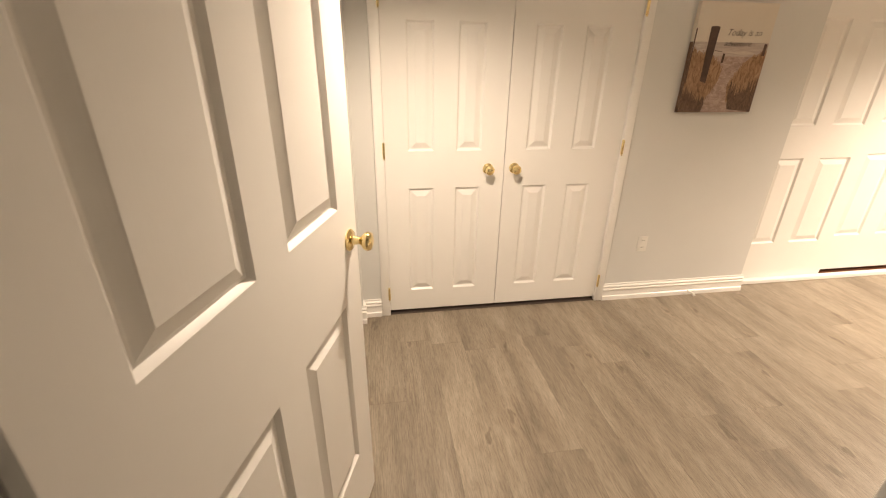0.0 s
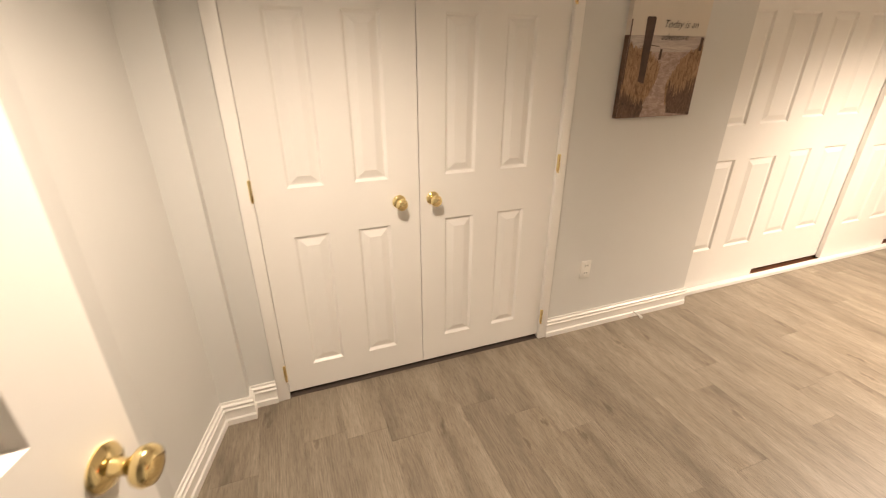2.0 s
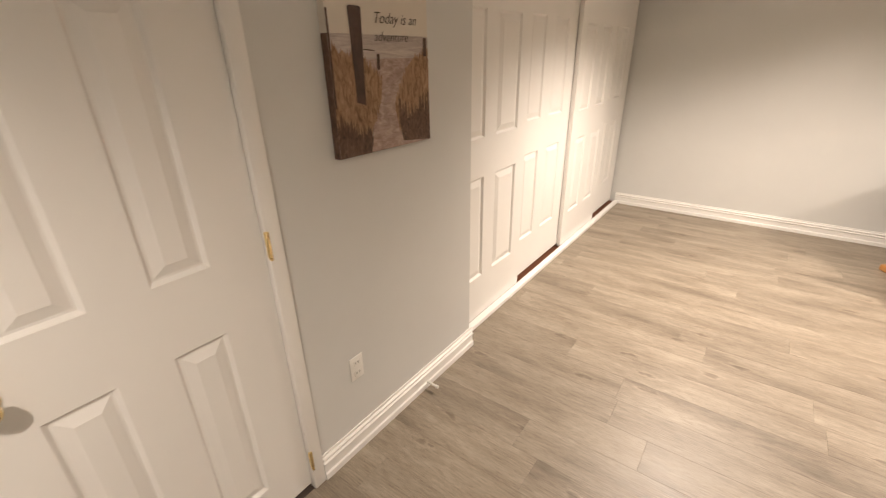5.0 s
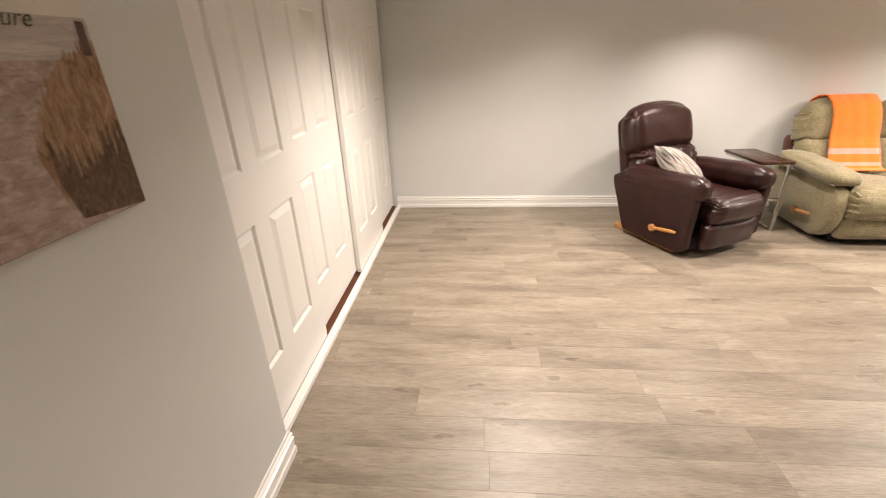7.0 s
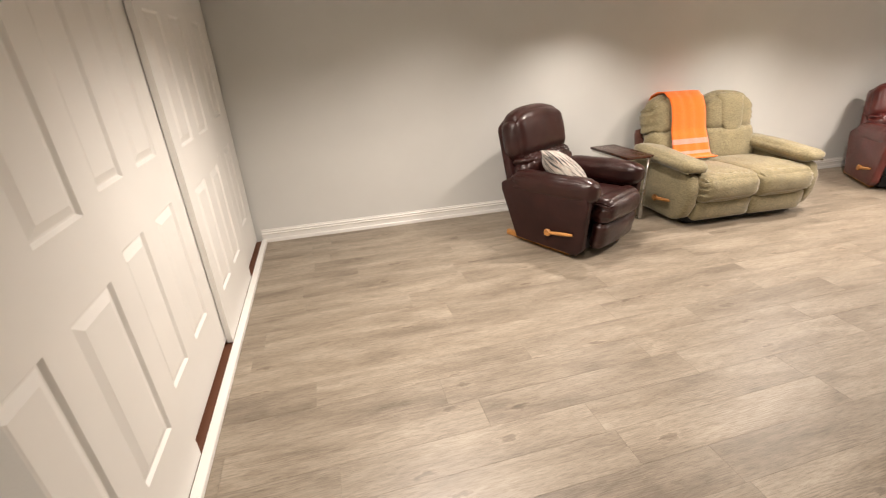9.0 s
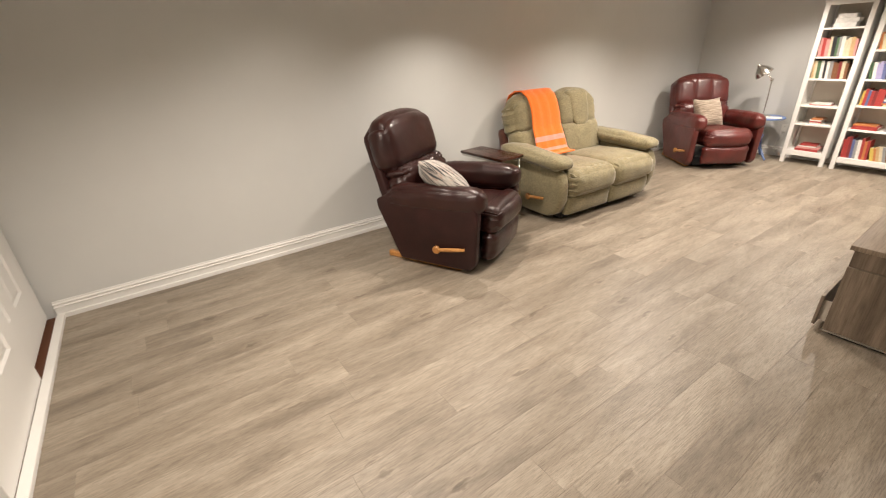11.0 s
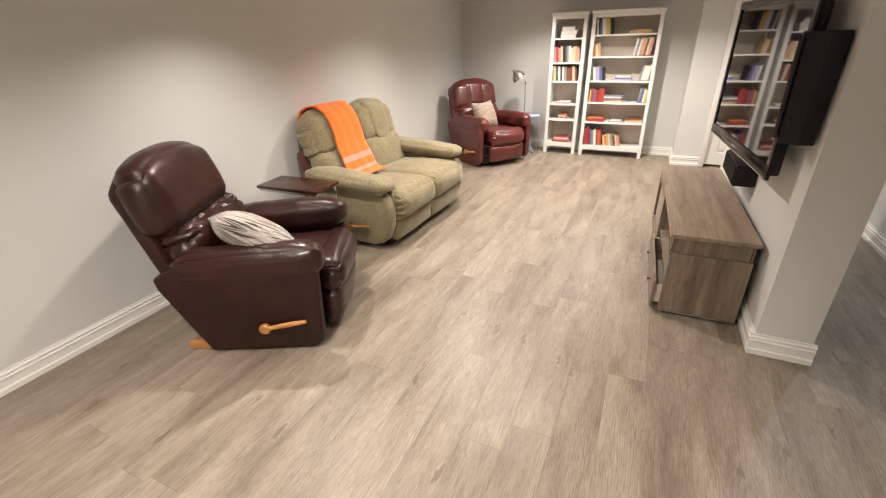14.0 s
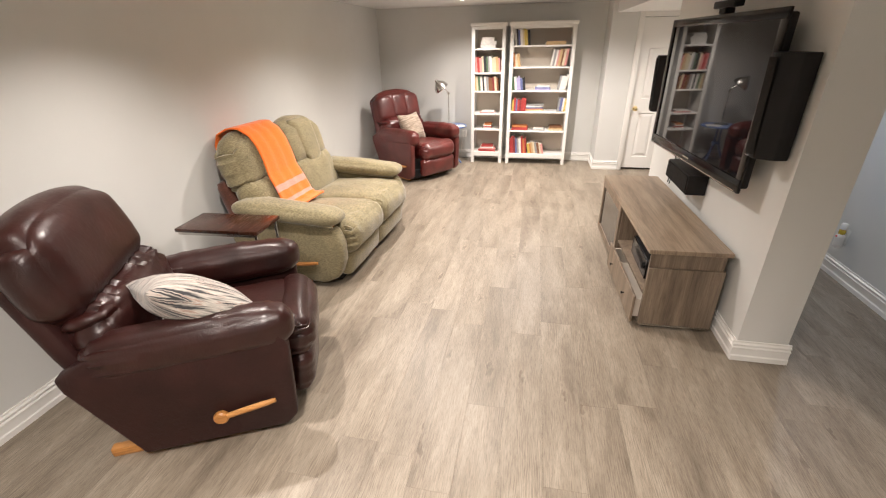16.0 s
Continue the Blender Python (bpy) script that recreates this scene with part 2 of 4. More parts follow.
def striped(name, base, dark, tint):
    """Woven bands of uneven yarn across the cushion."""
    m = mat(name, base, 0.92, Sheen_Weight=0.2)
    p = coords(m, (3.5, 125.0, 3.5))
    n = node(m, "TexNoise", Scale=1.0, Detail=2.0, Roughness=0.6, Distortion=0.06)
    wire(m, p, 0, n, "Vector")
    r = ramp(m, [(0.39, dark), (0.44, tuple(c * 0.6 for c in base)), (0.48, base), (0.53, tuple(min(1, c * 1.35) for c in base)), (0.56, tint), (0.585, base), (0.62, dark)])
    wire(m, n, "Fac", r, "Fac")
    wire(m, r, "Color", bsdf(m), "Base Color")
    bp = node(m, "Bump", Strength=0.5, Distance=0.004)
    wire(m, n, "Fac", bp, "Height")
    wire(m, bp, "Normal", bsdf(m), "Normal")
    return m


cushion_cloth = striped("striped_cushion_cloth", (0.46, 0.43, 0.385), (0.045, 0.045, 0.05), (0.36, 0.23, 0.18))
cushion_cloth_light = striped("pale_cushion_cloth", (0.44, 0.36, 0.28), (0.20, 0.155, 0.115), (0.52, 0.43, 0.34))
brass = vary(mat("brass", (0.93, 0.76, 0.40), 0.12, 1.0), (0.93, 0.76, 0.40), 0.05, 20)
steel = vary(mat("steel", (0.62, 0.61, 0.58), 0.25, 1.0), (0.62, 0.61, 0.58), 0.05, 20)
dark_metal = mat("dark_metal", (0.03, 0.03, 0.03), 0.4, 0.8)
lever_wood = grain("lever_wood", (0.36, 0.15, 0.035), (0.50, 0.23, 0.06), (0.60, 0.30, 0.09), (1.0, 1.0, 8.0), 0.38, 0.0, knots=False)
table_wood = grain("table_wood", (0.022, 0.008, 0.005), (0.045, 0.016, 0.009), (0.07, 0.026, 0.014), (7.0, 1.0, 1.0), 0.25, 0.0, knots=False)
black_plastic = vary(mat("black_plastic", (0.008, 0.008, 0.009), 0.5, Specular_IOR_Level=0.25), (0.012, 0.012, 0.013), 0.2, 12, 0.1, 300)
gloss_black = mat("gloss_black", (0.005, 0.005, 0.006), 0.16, Specular_IOR_Level=0.35)
speaker_cloth = vary(mat("speaker_cloth", (0.010, 0.009, 0.008), 0.9, Specular_IOR_Level=0.2), (0.014, 0.013, 0.012), 0.3, 30, 0.4, 500)
screen_glass = mat("screen_glass", (0.010, 0.010, 0.012), 0.03, Specular_IOR_Level=0.5, IOR=1.55)
smoked_glass = mat("smoked_glass", (0.05, 0.045, 0.04), 0.08, Specular_IOR_Level=0.7)
shelf_white = vary(mat("shelf_white", (0.80, 0.79, 0.76), 0.38), (0.80, 0.79, 0.76), 0.02, 4, 0.06, 90)
shelf_back = vary(mat("shelf_back", (0.62, 0.56, 0.48), 0.55), (0.62, 0.56, 0.48), 0.03, 3)
plastic_white = vary(mat("plastic_white", (0.80, 0.79, 0.75), 0.35), (0.80, 0.79, 0.75), 0.02, 10)
slot_dark = mat("slot_dark", (0.03, 0.03, 0.03), 0.6)
red_plastic = mat("red_plastic", (0.6, 0.05, 0.03), 0.4)
oil_yellow = mat("oil_yellow", (0.75, 0.60, 0.08), 0.15, Transmission_Weight=0.4)
blue_paint = vary(mat("blue_paint", (0.13, 0.20, 0.42), 0.4), (0.13, 0.20, 0.42), 0.1, 8, 0.1, 60)
paper = vary(mat("paper", (0.78, 0.76, 0.70), 0.7), (0.78, 0.76, 0.70), 0.04, 60)
redwood = mat("track_wood", (0.12, 0.045, 0.02), 0.6)
# dark colour in place of the shade under and behind shut doors
door_gap_shade = mat("door_gap_shade", (0.08, 0.06, 0.05), 0.9)
lamp_glow = mat("lamp_glow", (1, 1, 1), 0.5, Emission_Color=(1.0, 0.86, 0.68, 1), Emission_Strength=6.0)
canvas_cream = vary(mat("canvas_cream", (0.66, 0.61, 0.53), 0.8), (0.66, 0.61, 0.53), 0.02, 6, 0.3, 400)
ink = mat("ink", (0.06, 0.05, 0.04), 0.8)
post_brown = vary(mat("post_brown", (0.085, 0.055, 0.045), 0.8), (0.085, 0.055, 0.045), 0.4, 14)


def blotch(name, stops, scale, stretch=(1, 1, 1), detail=6.0, distort=0.8):
    m = mat(name, stops[0][1], 0.8)
    p = coords(m, stretch)
    n = node(m, "TexNoise", Scale=scale, Detail=detail, Roughness=0.7, Distortion=distort)
    wire(m, p, 0, n, "Vector")
    r = ramp(m, stops)
    wire(m, n, "Fac", r, "Fac")
    wire(m, r, "Color", bsdf(m), "Base Color")
    return m


sea_print = blotch("sea_print", [(0.35, (0.36, 0.30, 0.27)), (0.55, (0.50, 0.44, 0.40)), (0.7, (0.62, 0.56, 0.50))], 6, (1, 1, 9))
sand_print = blotch("sand_print", [(0.35, (0.28, 0.20, 0.165)), (0.55, (0.43, 0.33, 0.28)), (0.7, (0.56, 0.455, 0.395))], 26, (1, 1, 2))
grass_print = blotch("grass_print", [(0.32, (0.12, 0.068, 0.038)), (0.48, (0.29, 0.175, 0.10)), (0.62, (0.42, 0.28, 0.175)), (0.75, (0.52, 0.375, 0.255))], 30, (1.6, 1, 0.45), 8, 2.0)
grass_dark_print = blotch("grass_dark_print", [(0.35, (0.05, 0.032, 0.025)), (0.55, (0.15, 0.09, 0.06)), (0.75, (0.26, 0.17, 0.12))], 34, (1.3, 1, 0.6), 8, 2.0)
# ---------------------------------------------------------------- mesh tools


def link(name, bm, materials, parent=None, label="", smooth=None):
    me = bpy.data.meshes.new(name)
    bmesh.ops.recalc_face_normals(bm, faces=bm.faces[:])
    bm.to_mesh(me)
    bm.free()
    for m in materials if isinstance(materials, (list, tuple)) else [materials]:
        me.materials.append(m)
    if smooth is not None:
        me.polygons.foreach_set("use_smooth", [True] * len(me.polygons))
        if smooth < 180:
            me.set_sharp_from_angle(angle=radians(smooth))
    ob = new(name, me)
    ob.parent = parent
    if label:
        tagged(ob, label)
    return ob


def part(name, bm, material, parent, label="", smooth=40):
    return link(name, bm, material, parent, label, smooth)


def thing(name, label, category, group="", at=None):
    ob = new(name)
    ob.empty_display_size = 0.1
    tagged(ob, label, category, group)
    if at is not None:
        ob.matrix_world = at
    return ob


def structure(ob, label="", category=""):
    return tagged(ob, label, category, kind="structure")


def add_box(bm, x0, x1, y0, y1, z0, z1, bevel=0.0, segments=1):
    vs = bmesh.ops.create_cube(bm, size=1.0)["verts"]
    for v in vs:
        v.co = Vector((x0 + (v.co.x + 0.5) * (x1 - x0), y0 + (v.co.y + 0.5) * (y1 - y0), z0 + (v.co.z + 0.5) * (z1 - z0)))
    if bevel:
        es = list({e for v in vs for e in v.link_edges})
        bmesh.ops.bevel(bm, geom=es, offset=bevel, segments=segments, affect="EDGES", profile=0.5)
    return bm


def box(x0, x1, y0, y1, z0, z1, bevel=0.0, segments=1):
    return add_box(bmesh.new(), x0, x1, y0, y1, z0, z1, bevel, segments)


def padded(sx, sy, sz, r, puff=(0, 0, 0), n=8, at=None, wobble=0.0, seed=0, crown=0.0, grooves=(), pleats=()):
    """An upholstered block: rounded by r, its faces swelling by puff along x, y and z; crown drops the upper corners.
    grooves: (axis, place from -1 to 1, depth) of sewn seams; pleats: (axis they follow one another along, axis of the gathered end, end, reach, depth, count)."""
    bm = bmesh.new()
    bmesh.ops.create_cube(bm, size=2.0)
    bmesh.ops.subdivide_edges(bm, edges=bm.edges[:], cuts=n, use_grid_fill=True)
    half = Vector((sx / 2, sy / 2, sz / 2))
    r = min(r, *[h * 0.98 for h in half])
    for v in bm.verts:
        u = Vector([math.copysign(abs(c) ** 0.75, c) for c in v.co])
        p = Vector((u.x * half.x, u.y * half.y, u.z * half.z))
        q = Vector([max(-(h - r), min(h - r, c)) for c, h in zip(p, half)])
        d = p - q
        if d.length > 1e-9:
            p = q + d.normalized() * r
        w = (1 - u.x ** 2, 1 - u.y ** 2, 1 - u.z ** 2)
        p += Vector((u.x * w[1] * w[2] * puff[0], u.y * w[0] * w[2] * puff[1], u.z * w[0] * w[1] * puff[2]))
        if crown and u.z > 0:
            p.z -= crown * u.z * abs(u.x) ** 2.6
            p.x *= 1 - 0.35 * crown * u.z
        out = d.normalized() if d.length > 1e-9 else Vector((0, 0, 0))
        for axis, place, depth in grooves:
            p -= out * depth * math.exp(-((u[axis] - place) / 0.045) ** 2)
        for axis, to, end, reach, depth, count in pleats:
            near = max(0.0, 1 - abs(u[to] - end) / reach)
            k = u[axis] * count + 1.7 * noise.noise(Vector((u[axis] * 2.0 + seed, u[to] * 1.5, 0.3)))
            p += out * depth * near * (math.sin(k * math.pi) - 0.4)
        if wobble:
            o = noise.noise_vector(p * 7.0 + Vector((seed * 3.1, seed * 1.7, 0)))
            p += o * wobble + noise.noise_vector(p * 19.0 + Vector((seed, 0, 0))) * wobble * 0.35
        v.co = p
    if at is not None:
        bm.transform(at)
    return bm


def prism(points, x0, x1, bevel=0.0, segments=2, axis="x"):
    """A side profile in (y, z), drawn from x0 to x1."""
    bm = bmesh.new()
    vs = [bm.verts.new((x0, y, z)) for y, z in points]
    f = bm.faces.new(vs)
    ex = bmesh.ops.extrude_face_region(bm, geom=[f])["geom"]
    bmesh.ops.translate(bm, verts=[g for g in ex if isinstance(g, bmesh.types.BMVert)], vec=(x1 - x0, 0, 0))
    if bevel:
        bmesh.ops.bevel(bm, geom=bm.edges[:], offset=bevel, segments=segments, affect="EDGES", profile=0.5)
    return bm


def lathe(profile, steps=20, at=None):
    """A turned shape about z from (radius, height) pairs."""
    bm = bmesh.new()
    rings = []
    for rad, h in profile:
        if rad < 1e-6:
            rings.append([bm.verts.new((0, 0, h))])
        else:
            rings.append([bm.verts.new((rad * math.cos(math.tau * i / steps), rad * math.sin(math.tau * i / steps), h)) for i in range(steps)])
    for a, b in zip(rings, rings[1:]):
        for i in range(steps):
            j = (i + 1) % steps
            if len(a) == 1 and len(b) == 1:
                continue
            if len(a) == 1:
                bm.faces.new((a[0], b[i], b[j]))
            elif len(b) == 1:
                bm.faces.new((a[i], a[j], b[0]))
            else:
                bm.faces.new((a[i], a[j], b[j], b[i]))
    if at is not None:
        bm.transform(at)
    return bm


def tube(points, rad, steps=8, bm=None):
    bm = bm or bmesh.new()
    pts = [Vector(p) for p in points]
    rings = []
    for i, p in enumerate(pts):
        d = (pts[min(i + 1, len(pts) - 1)] - pts[max(i - 1, 0)]).normalized()
        a = d.orthogonal().normalized() if abs(d.z) > 0.9 else d.cross(Vector((0, 0, 1))).normalized()
        b = d.cross(a)
        rings.append([bm.verts.new(p + (a * math.cos(math.tau * k / steps) + b * math.sin(math.tau * k / steps)) * rad) for k in range(steps)])
    for r, s in zip(rings, rings[1:]):
        for k in range(steps):
            bm.faces.new((r[k], r[(k + 1) % steps], s[(k + 1) % steps], s[k]))
    bm.faces.new(rings[0][::-1])
    bm.faces.new(rings[-1])
    return bm


# ---------------------------------------------------------------- the room
NORTH, EAST, SOUTH, WEST = 2.375, 5.862, -5.845, -0.70
TVX, TVN, TVS, TVW = 2.163, -1.097, -3.60, 1.900   # the wall that carries the television


def wall(name, *boxes, label="painted grey wall"):
    bm = bmesh.new()
    for b in boxes:
        add_box(bm, *b)
    return structure(link(name, bm, wall_paint), label, "wall")


wall("wall_east", (EAST, EAST + 0.12, SOUTH - 0.12, 2.9, 0, CEIL), label="pale grey painted long wall")
wall("wall_south", (2.50, EAST, SOUTH - 0.12, SOUTH, 0, CEIL), label="pale grey painted end wall")
# closet wall: left stub, right stretch, lintel over the double doors
CL0, CL1, CLT = -0.245, 1.243, 2.05
wall("wall_north", (-0.425, CL0 - 0.02, NORTH, NORTH + 0.085, 0, CEIL), (CL1 + 0.02, 2.44, NORTH, NORTH + 0.085, 0, CEIL),
     (CL0 - 0.02, CL1 + 0.02, NORTH, NORTH + 0.085, CLT + 0.02, CEIL),
     label="pale grey painted closet wall")
wall("wall_north_corner", (WEST - 0.12, -0.425, 2.30, 2.9, 0, CEIL), label="boxed grey painted corner")
bmw = bmesh.new()
plan = [(-0.552, 2.30), (-0.665, 1.85), (-0.69, 0.13), (-0.82, 0.13), (-0.82, 2.30)]
lo = [bmw.verts.new((x, y, 0)) for x, y in plan]
hi = [bmw.verts.new((x, y, CEIL)) for x, y in plan]
bmw.faces.new(lo)
bmw.faces.new(hi)
for i in range(5):
    bmw.faces.new((lo[i], lo[(i + 1) % 5], hi[(i + 1) % 5], hi[i]))
structure(link("wall_west", bmw, wall_paint), "pale grey painted side wall", "wall")
# the entrance: a door opening, and the passage behind it
wall("wall_entrance", (-0.82, -0.665, 0.01, 0.13, 0, CEIL), (0.31, 0.88, 0.01, 0.13, 0, CEIL), (-0.665, 0.31, 0.01, 0.13, 2.10, CEIL), label="grey painted wall round the entrance")
wall("wall_passage", (-0.94, -0.82, -1.0, 0.13, 0, CEIL))
wall("wall_closet_back", (-0.425, EAST, 2.9, 3.0, 0, CEIL), label="closet back wall")
wall("wall_television", (TVW, TVX, TVS, TVN, 0, 2.04), label="thick grey painted wall end with the television")
wall("wall_hall_west", (0.88, 1.0, -5.47, 0.13, 0, CEIL), label="grey painted hall wall")
wall("wall_hall_north", (-0.82, 0.88, -1.12, -1.0, 0, CEIL))
D2L, D2R, D2T, D2Y = 1.31, 2.105, 1.975, -5.352
wall("wall_hall_south", (1.0, D2L - 0.02, D2Y - 0.12, D2Y, 0, CEIL), (D2R + 0.02, 2.50, -5.965, D2Y, 0, CEIL),
     (D2L - 0.02, D2R + 0.02, D2Y - 0.12, D2Y, D2T + 0.02, CEIL), label="grey painted wall round the hall door")
structure(link("ceiling", box(WEST - 0.12, EAST + 0.12, -5.965, 3.0, CEIL, CEIL + 0.1), ceiling_paint), "white painted ceiling", "ceiling")
bulk = structure(link("ceiling_bulkhead", box(1.0, 2.44, D2Y, TVN - 0.001, 2.04, CEIL - 0.002), ceiling_paint), "low white boxed bulkhead", "ceiling")
structure(link("wall_bulkhead_face", box(2.44, 2.446, D2Y, TVN, 2.04, CEIL), wall_paint), "grey painted bulkhead side", "wall")


def board_run(a, b, out, height=0.13, name="baseboard"):
    """A moulded baseboard from a to b on the floor plan; out is the wall's outward normal."""
    prof = [(0, 0), (0.020, 0), (0.020, 0.030), (0.013, 0.037), (0.013, 0.078), (0.019, 0.083), (0.019, 0.089), (0.009, 0.094), (0.009, 0.101),
            (0.016, 0.106), (0.016, 0.111), (0.007, 0.118), (0.006, height), (0, height)]
    bm = bmesh.new()
    a, b, o = Vector((*a, 0)), Vector((*b, 0)), Vector((*out, 0))
    ra = [bm.verts.new(a + o * d + Vector((0, 0, z))) for d, z in prof]
    rb = [bm.verts.new(b + o * d + Vector((0, 0, z))) for d, z in prof]
    for i in range(len(prof)):
        j = (i + 1) % len(prof)
        bm.faces.new((ra[i], ra[j], rb[j], rb[i]))
    bm.faces.new(ra[::-1])
    bm.faces.new(rb)
    return structure(link(name, bm, trim_paint), "white moulded baseboard", "baseboard")


E = 0.020
board_run((EAST, SOUTH), (EAST, NORTH + 0.10), (-1, 0))
board_run((2.50, SOUTH), (EAST, SOUTH), (0, 1))
board_run((CL1 + 0.057, NORTH), (2.44 + E, NORTH), (0, -1))
board_run((2.44, NORTH), (2.44, NORTH + 0.07), (1, 0))
board_run((-0.425, NORTH), (CL0 - 0.059, NORTH), (0, -1))
board_run((-0.425, 2.30), (-0.425, NORTH), (1, 0))
board_run((-0.552, 2.30), (-0.425 + E, 2.30), (0, -1))
board_run((-0.665, 1.85), (-0.552, 2.30), (0.970, -0.244))
board_run((-0.69, 0.13), (-0.665, 1.85), (1, 0))
board_run((TVW - E, TVN), (TVX + E, TVN), (0, 1))
board_run((TVX, TVS), (TVX, TVN), (1, 0))
board_run((TVW, TVS), (TVW, TVN), (-1, 0))
board_run((TVW - E, TVS), (TVX + E, TVS), (0, -1))
board_run((1.0, D2Y), (1.0, 0.13), (1, 0))
board_run((2.50, SOUTH), (2.50, D2Y), (1, 0))
board_run((D2R + 0.066, D2Y), (2.50 + E, D2Y), (0, 1))


def casing(x0, x1, y0, y1, z0, z1):
    return structure(link("trim", box(x0, x1, y0, y1, z0, z1, 0.006, 2), trim_paint, smooth=40), "white painted door casing", "trim")


casing(CL0 - 0.058, CL0 - 0.0005, NORTH - 0.016, NORTH + 0.02, 0, CLT + 0.06)
casing(CL1 + 0.0005, CL1 + 0.056, NORTH - 0.016, NORTH + 0.02, 0, CLT + 0.06)
casing(CL0 - 0.0005, CL1 + 0.0005, NORTH - 0.016, NORTH + 0.02, CLT + 0.004, CLT + 0.06)
casing(D2R + 0.003, D2R + 0.065, D2Y - 0.02, D2Y + 0.016, 0, D2T + 0.065)
casing(D2L - 0.065, D2L - 0.003, D2Y - 0.02, D2Y + 0.016, 0, D2T + 0.065)
casing(D2L - 0.003, D2R + 0.003, D2Y - 0.02, D2Y + 0.016, D2T + 0.004, D2T + 0.065)


# ---------------------------------------------------------------- panelled doors


def panel_leaf(name, x0, x1, z0, z1, cols, rows, thick, parent=None, label="", both=False):
    """A moulded door leaf in the x-z plane, front face at y = 0 looking to -y; each panel is a sunk, raised field."""
    xs = sorted({x0, x1, *[c for p in cols for c in p]})
    zs = sorted({z0, z1, *[c for p in rows for c in p]})
    bm = bmesh.new()

    def side(y, s):
        grid = {}

        def v(x, z, d=0.0):
            k = (round(x, 5), round(z, 5), round(d, 5))
            if k not in grid:
                grid[k] = bm.verts.new((x, y - s * d, z))
            return grid[k]

        for xa, xb in zip(xs, xs[1:]):
            for za, zb in zip(zs, zs[1:]):
                if (xa, xb) in cols and (za, zb) in rows:
                    ring = [(0, 0), (0.004, -0.004), (0.011, -0.012), (0.018, -0.012), (0.046, -0.0015), (0.049, 0.0)]
                    loops = [[v(xa + i, za + i, d), v(xb - i, za + i, d), v(xb - i, zb - i, d), v(xa + i, zb - i, d)] for i, d in ring]
                    for p, q in zip(loops, loops[1:]):
                        for k in range(4):
                            bm.faces.new((p[k], p[(k + 1) % 4], q[(k + 1) % 4], q[k]))
                    bm.faces.new(loops[-1])
                else:
                    bm.faces.new((v(xa, za), v(xb, za), v(xb, zb), v(xa, zb)))
        return grid

    side(0.0, 1.0)
    if both:
        side(thick, -1.0)
    bmesh.ops.remove_doubles(bm, verts=bm.verts[:], dist=1e-6)
    # rim
    rim = [(x0, z0), (x1, z0), (x1, z1), (x0, z1)]
    for (xa, za), (xb, zb) in zip(rim, rim[1:] + rim[:1]):
        bm.faces.new([bm.verts.new(c) for c in ((xa, 0, za), (xb, 0, zb), (xb, thick, zb), (xa, thick, za))])
    if not both:
        bm.faces.new([bm.verts.new((x, thick, z)) for x, z in rim])
    return link(name, bm, door_white, parent, label)


def knob(parent, at, label="polished brass door knob"):
    """at: a pose whose -y is the way out of the door."""
    prof = [(0.0, 0), (0.032, 0), (0.033, 0.004), (0.028, 0.010), (0.014, 0.014), (0.011, 0.032), (0.016, 0.040), (0.026, 0.048),
            (0.0285, 0.058), (0.025, 0.067), (0.012, 0.0715), (0.0, 0.072)]
    ob = part("door_knob", lathe(prof, 24, at @ pose(0, 0, 0, 90, 0, 0)), brass, parent, label, 50)
    return ob


def hinge(parent, x, y, z):
    bm = box(x - 0.007, x + 0.007, y - 0.008, y + 0.004, z - 0.045, z + 0.045, 0.003, 2)
    add_box(bm, x - 0.004, x + 0.004, y - 0.010, y, z - 0.052, z - 0.046)
    return part("hinge", bm, brass, parent, "brass butt hinge")


def closet_leaf(name, x0, x1, hinge_x, knob_x, cols, label):
    y = NORTH + 0.006
    d = structure(panel_leaf(name, x0, x1, 0.030, CLT, cols, [(0.178, 0.886), (1.112, 1.80)], 0.035, None, label), category="door")
    d.matrix_world = pose(0, y, 0)
    knob(d, pose(knob_x, 0, 1.0))
    for z in (0.17, 1.122, 1.90):
        hinge(d, hinge_x, -0.019, z)
    return d


MID = 0.487
closet_leaf("door_1", CL0 + 0.001, MID - 0.002, CL0 - 0.004, 0.384, [(-0.108, 0.048), (0.182, 0.338)], "white four-panel closet door, shut, brass knob")
closet_leaf("door_2", MID + 0.002, CL1 - 0.001, CL1 + 0.004, 0.553, [(0.618, 0.775), (0.914, 1.070)], "white four-panel closet door, shut, brass knob")
# dark strip on the floor paints the shade in the gap under the leaves
structure(link("threshold", box(CL0 - 0.0005, CL1 + 0.0005, NORTH - 0.004, NORTH + 0.044, 0.0005, 0.004), door_gap_shade), "dark strip standing in for the shade under the closet doors", "threshold")
# dark sheet close behind the leaves, in place of the closet's unlit inside
structure(link("closet_floor_shadow_gap", box(CL0 - 0.01, CL1 + 0.01, NORTH + 0.045, NORTH + 0.06, 0.0, CLT), door_gap_shade), "dark sheet standing in for the unlit closet behind the doors", "closet")

# sliding closet doors
ROWS_S = [(0.335, 1.000), (1.230, 1.89)]


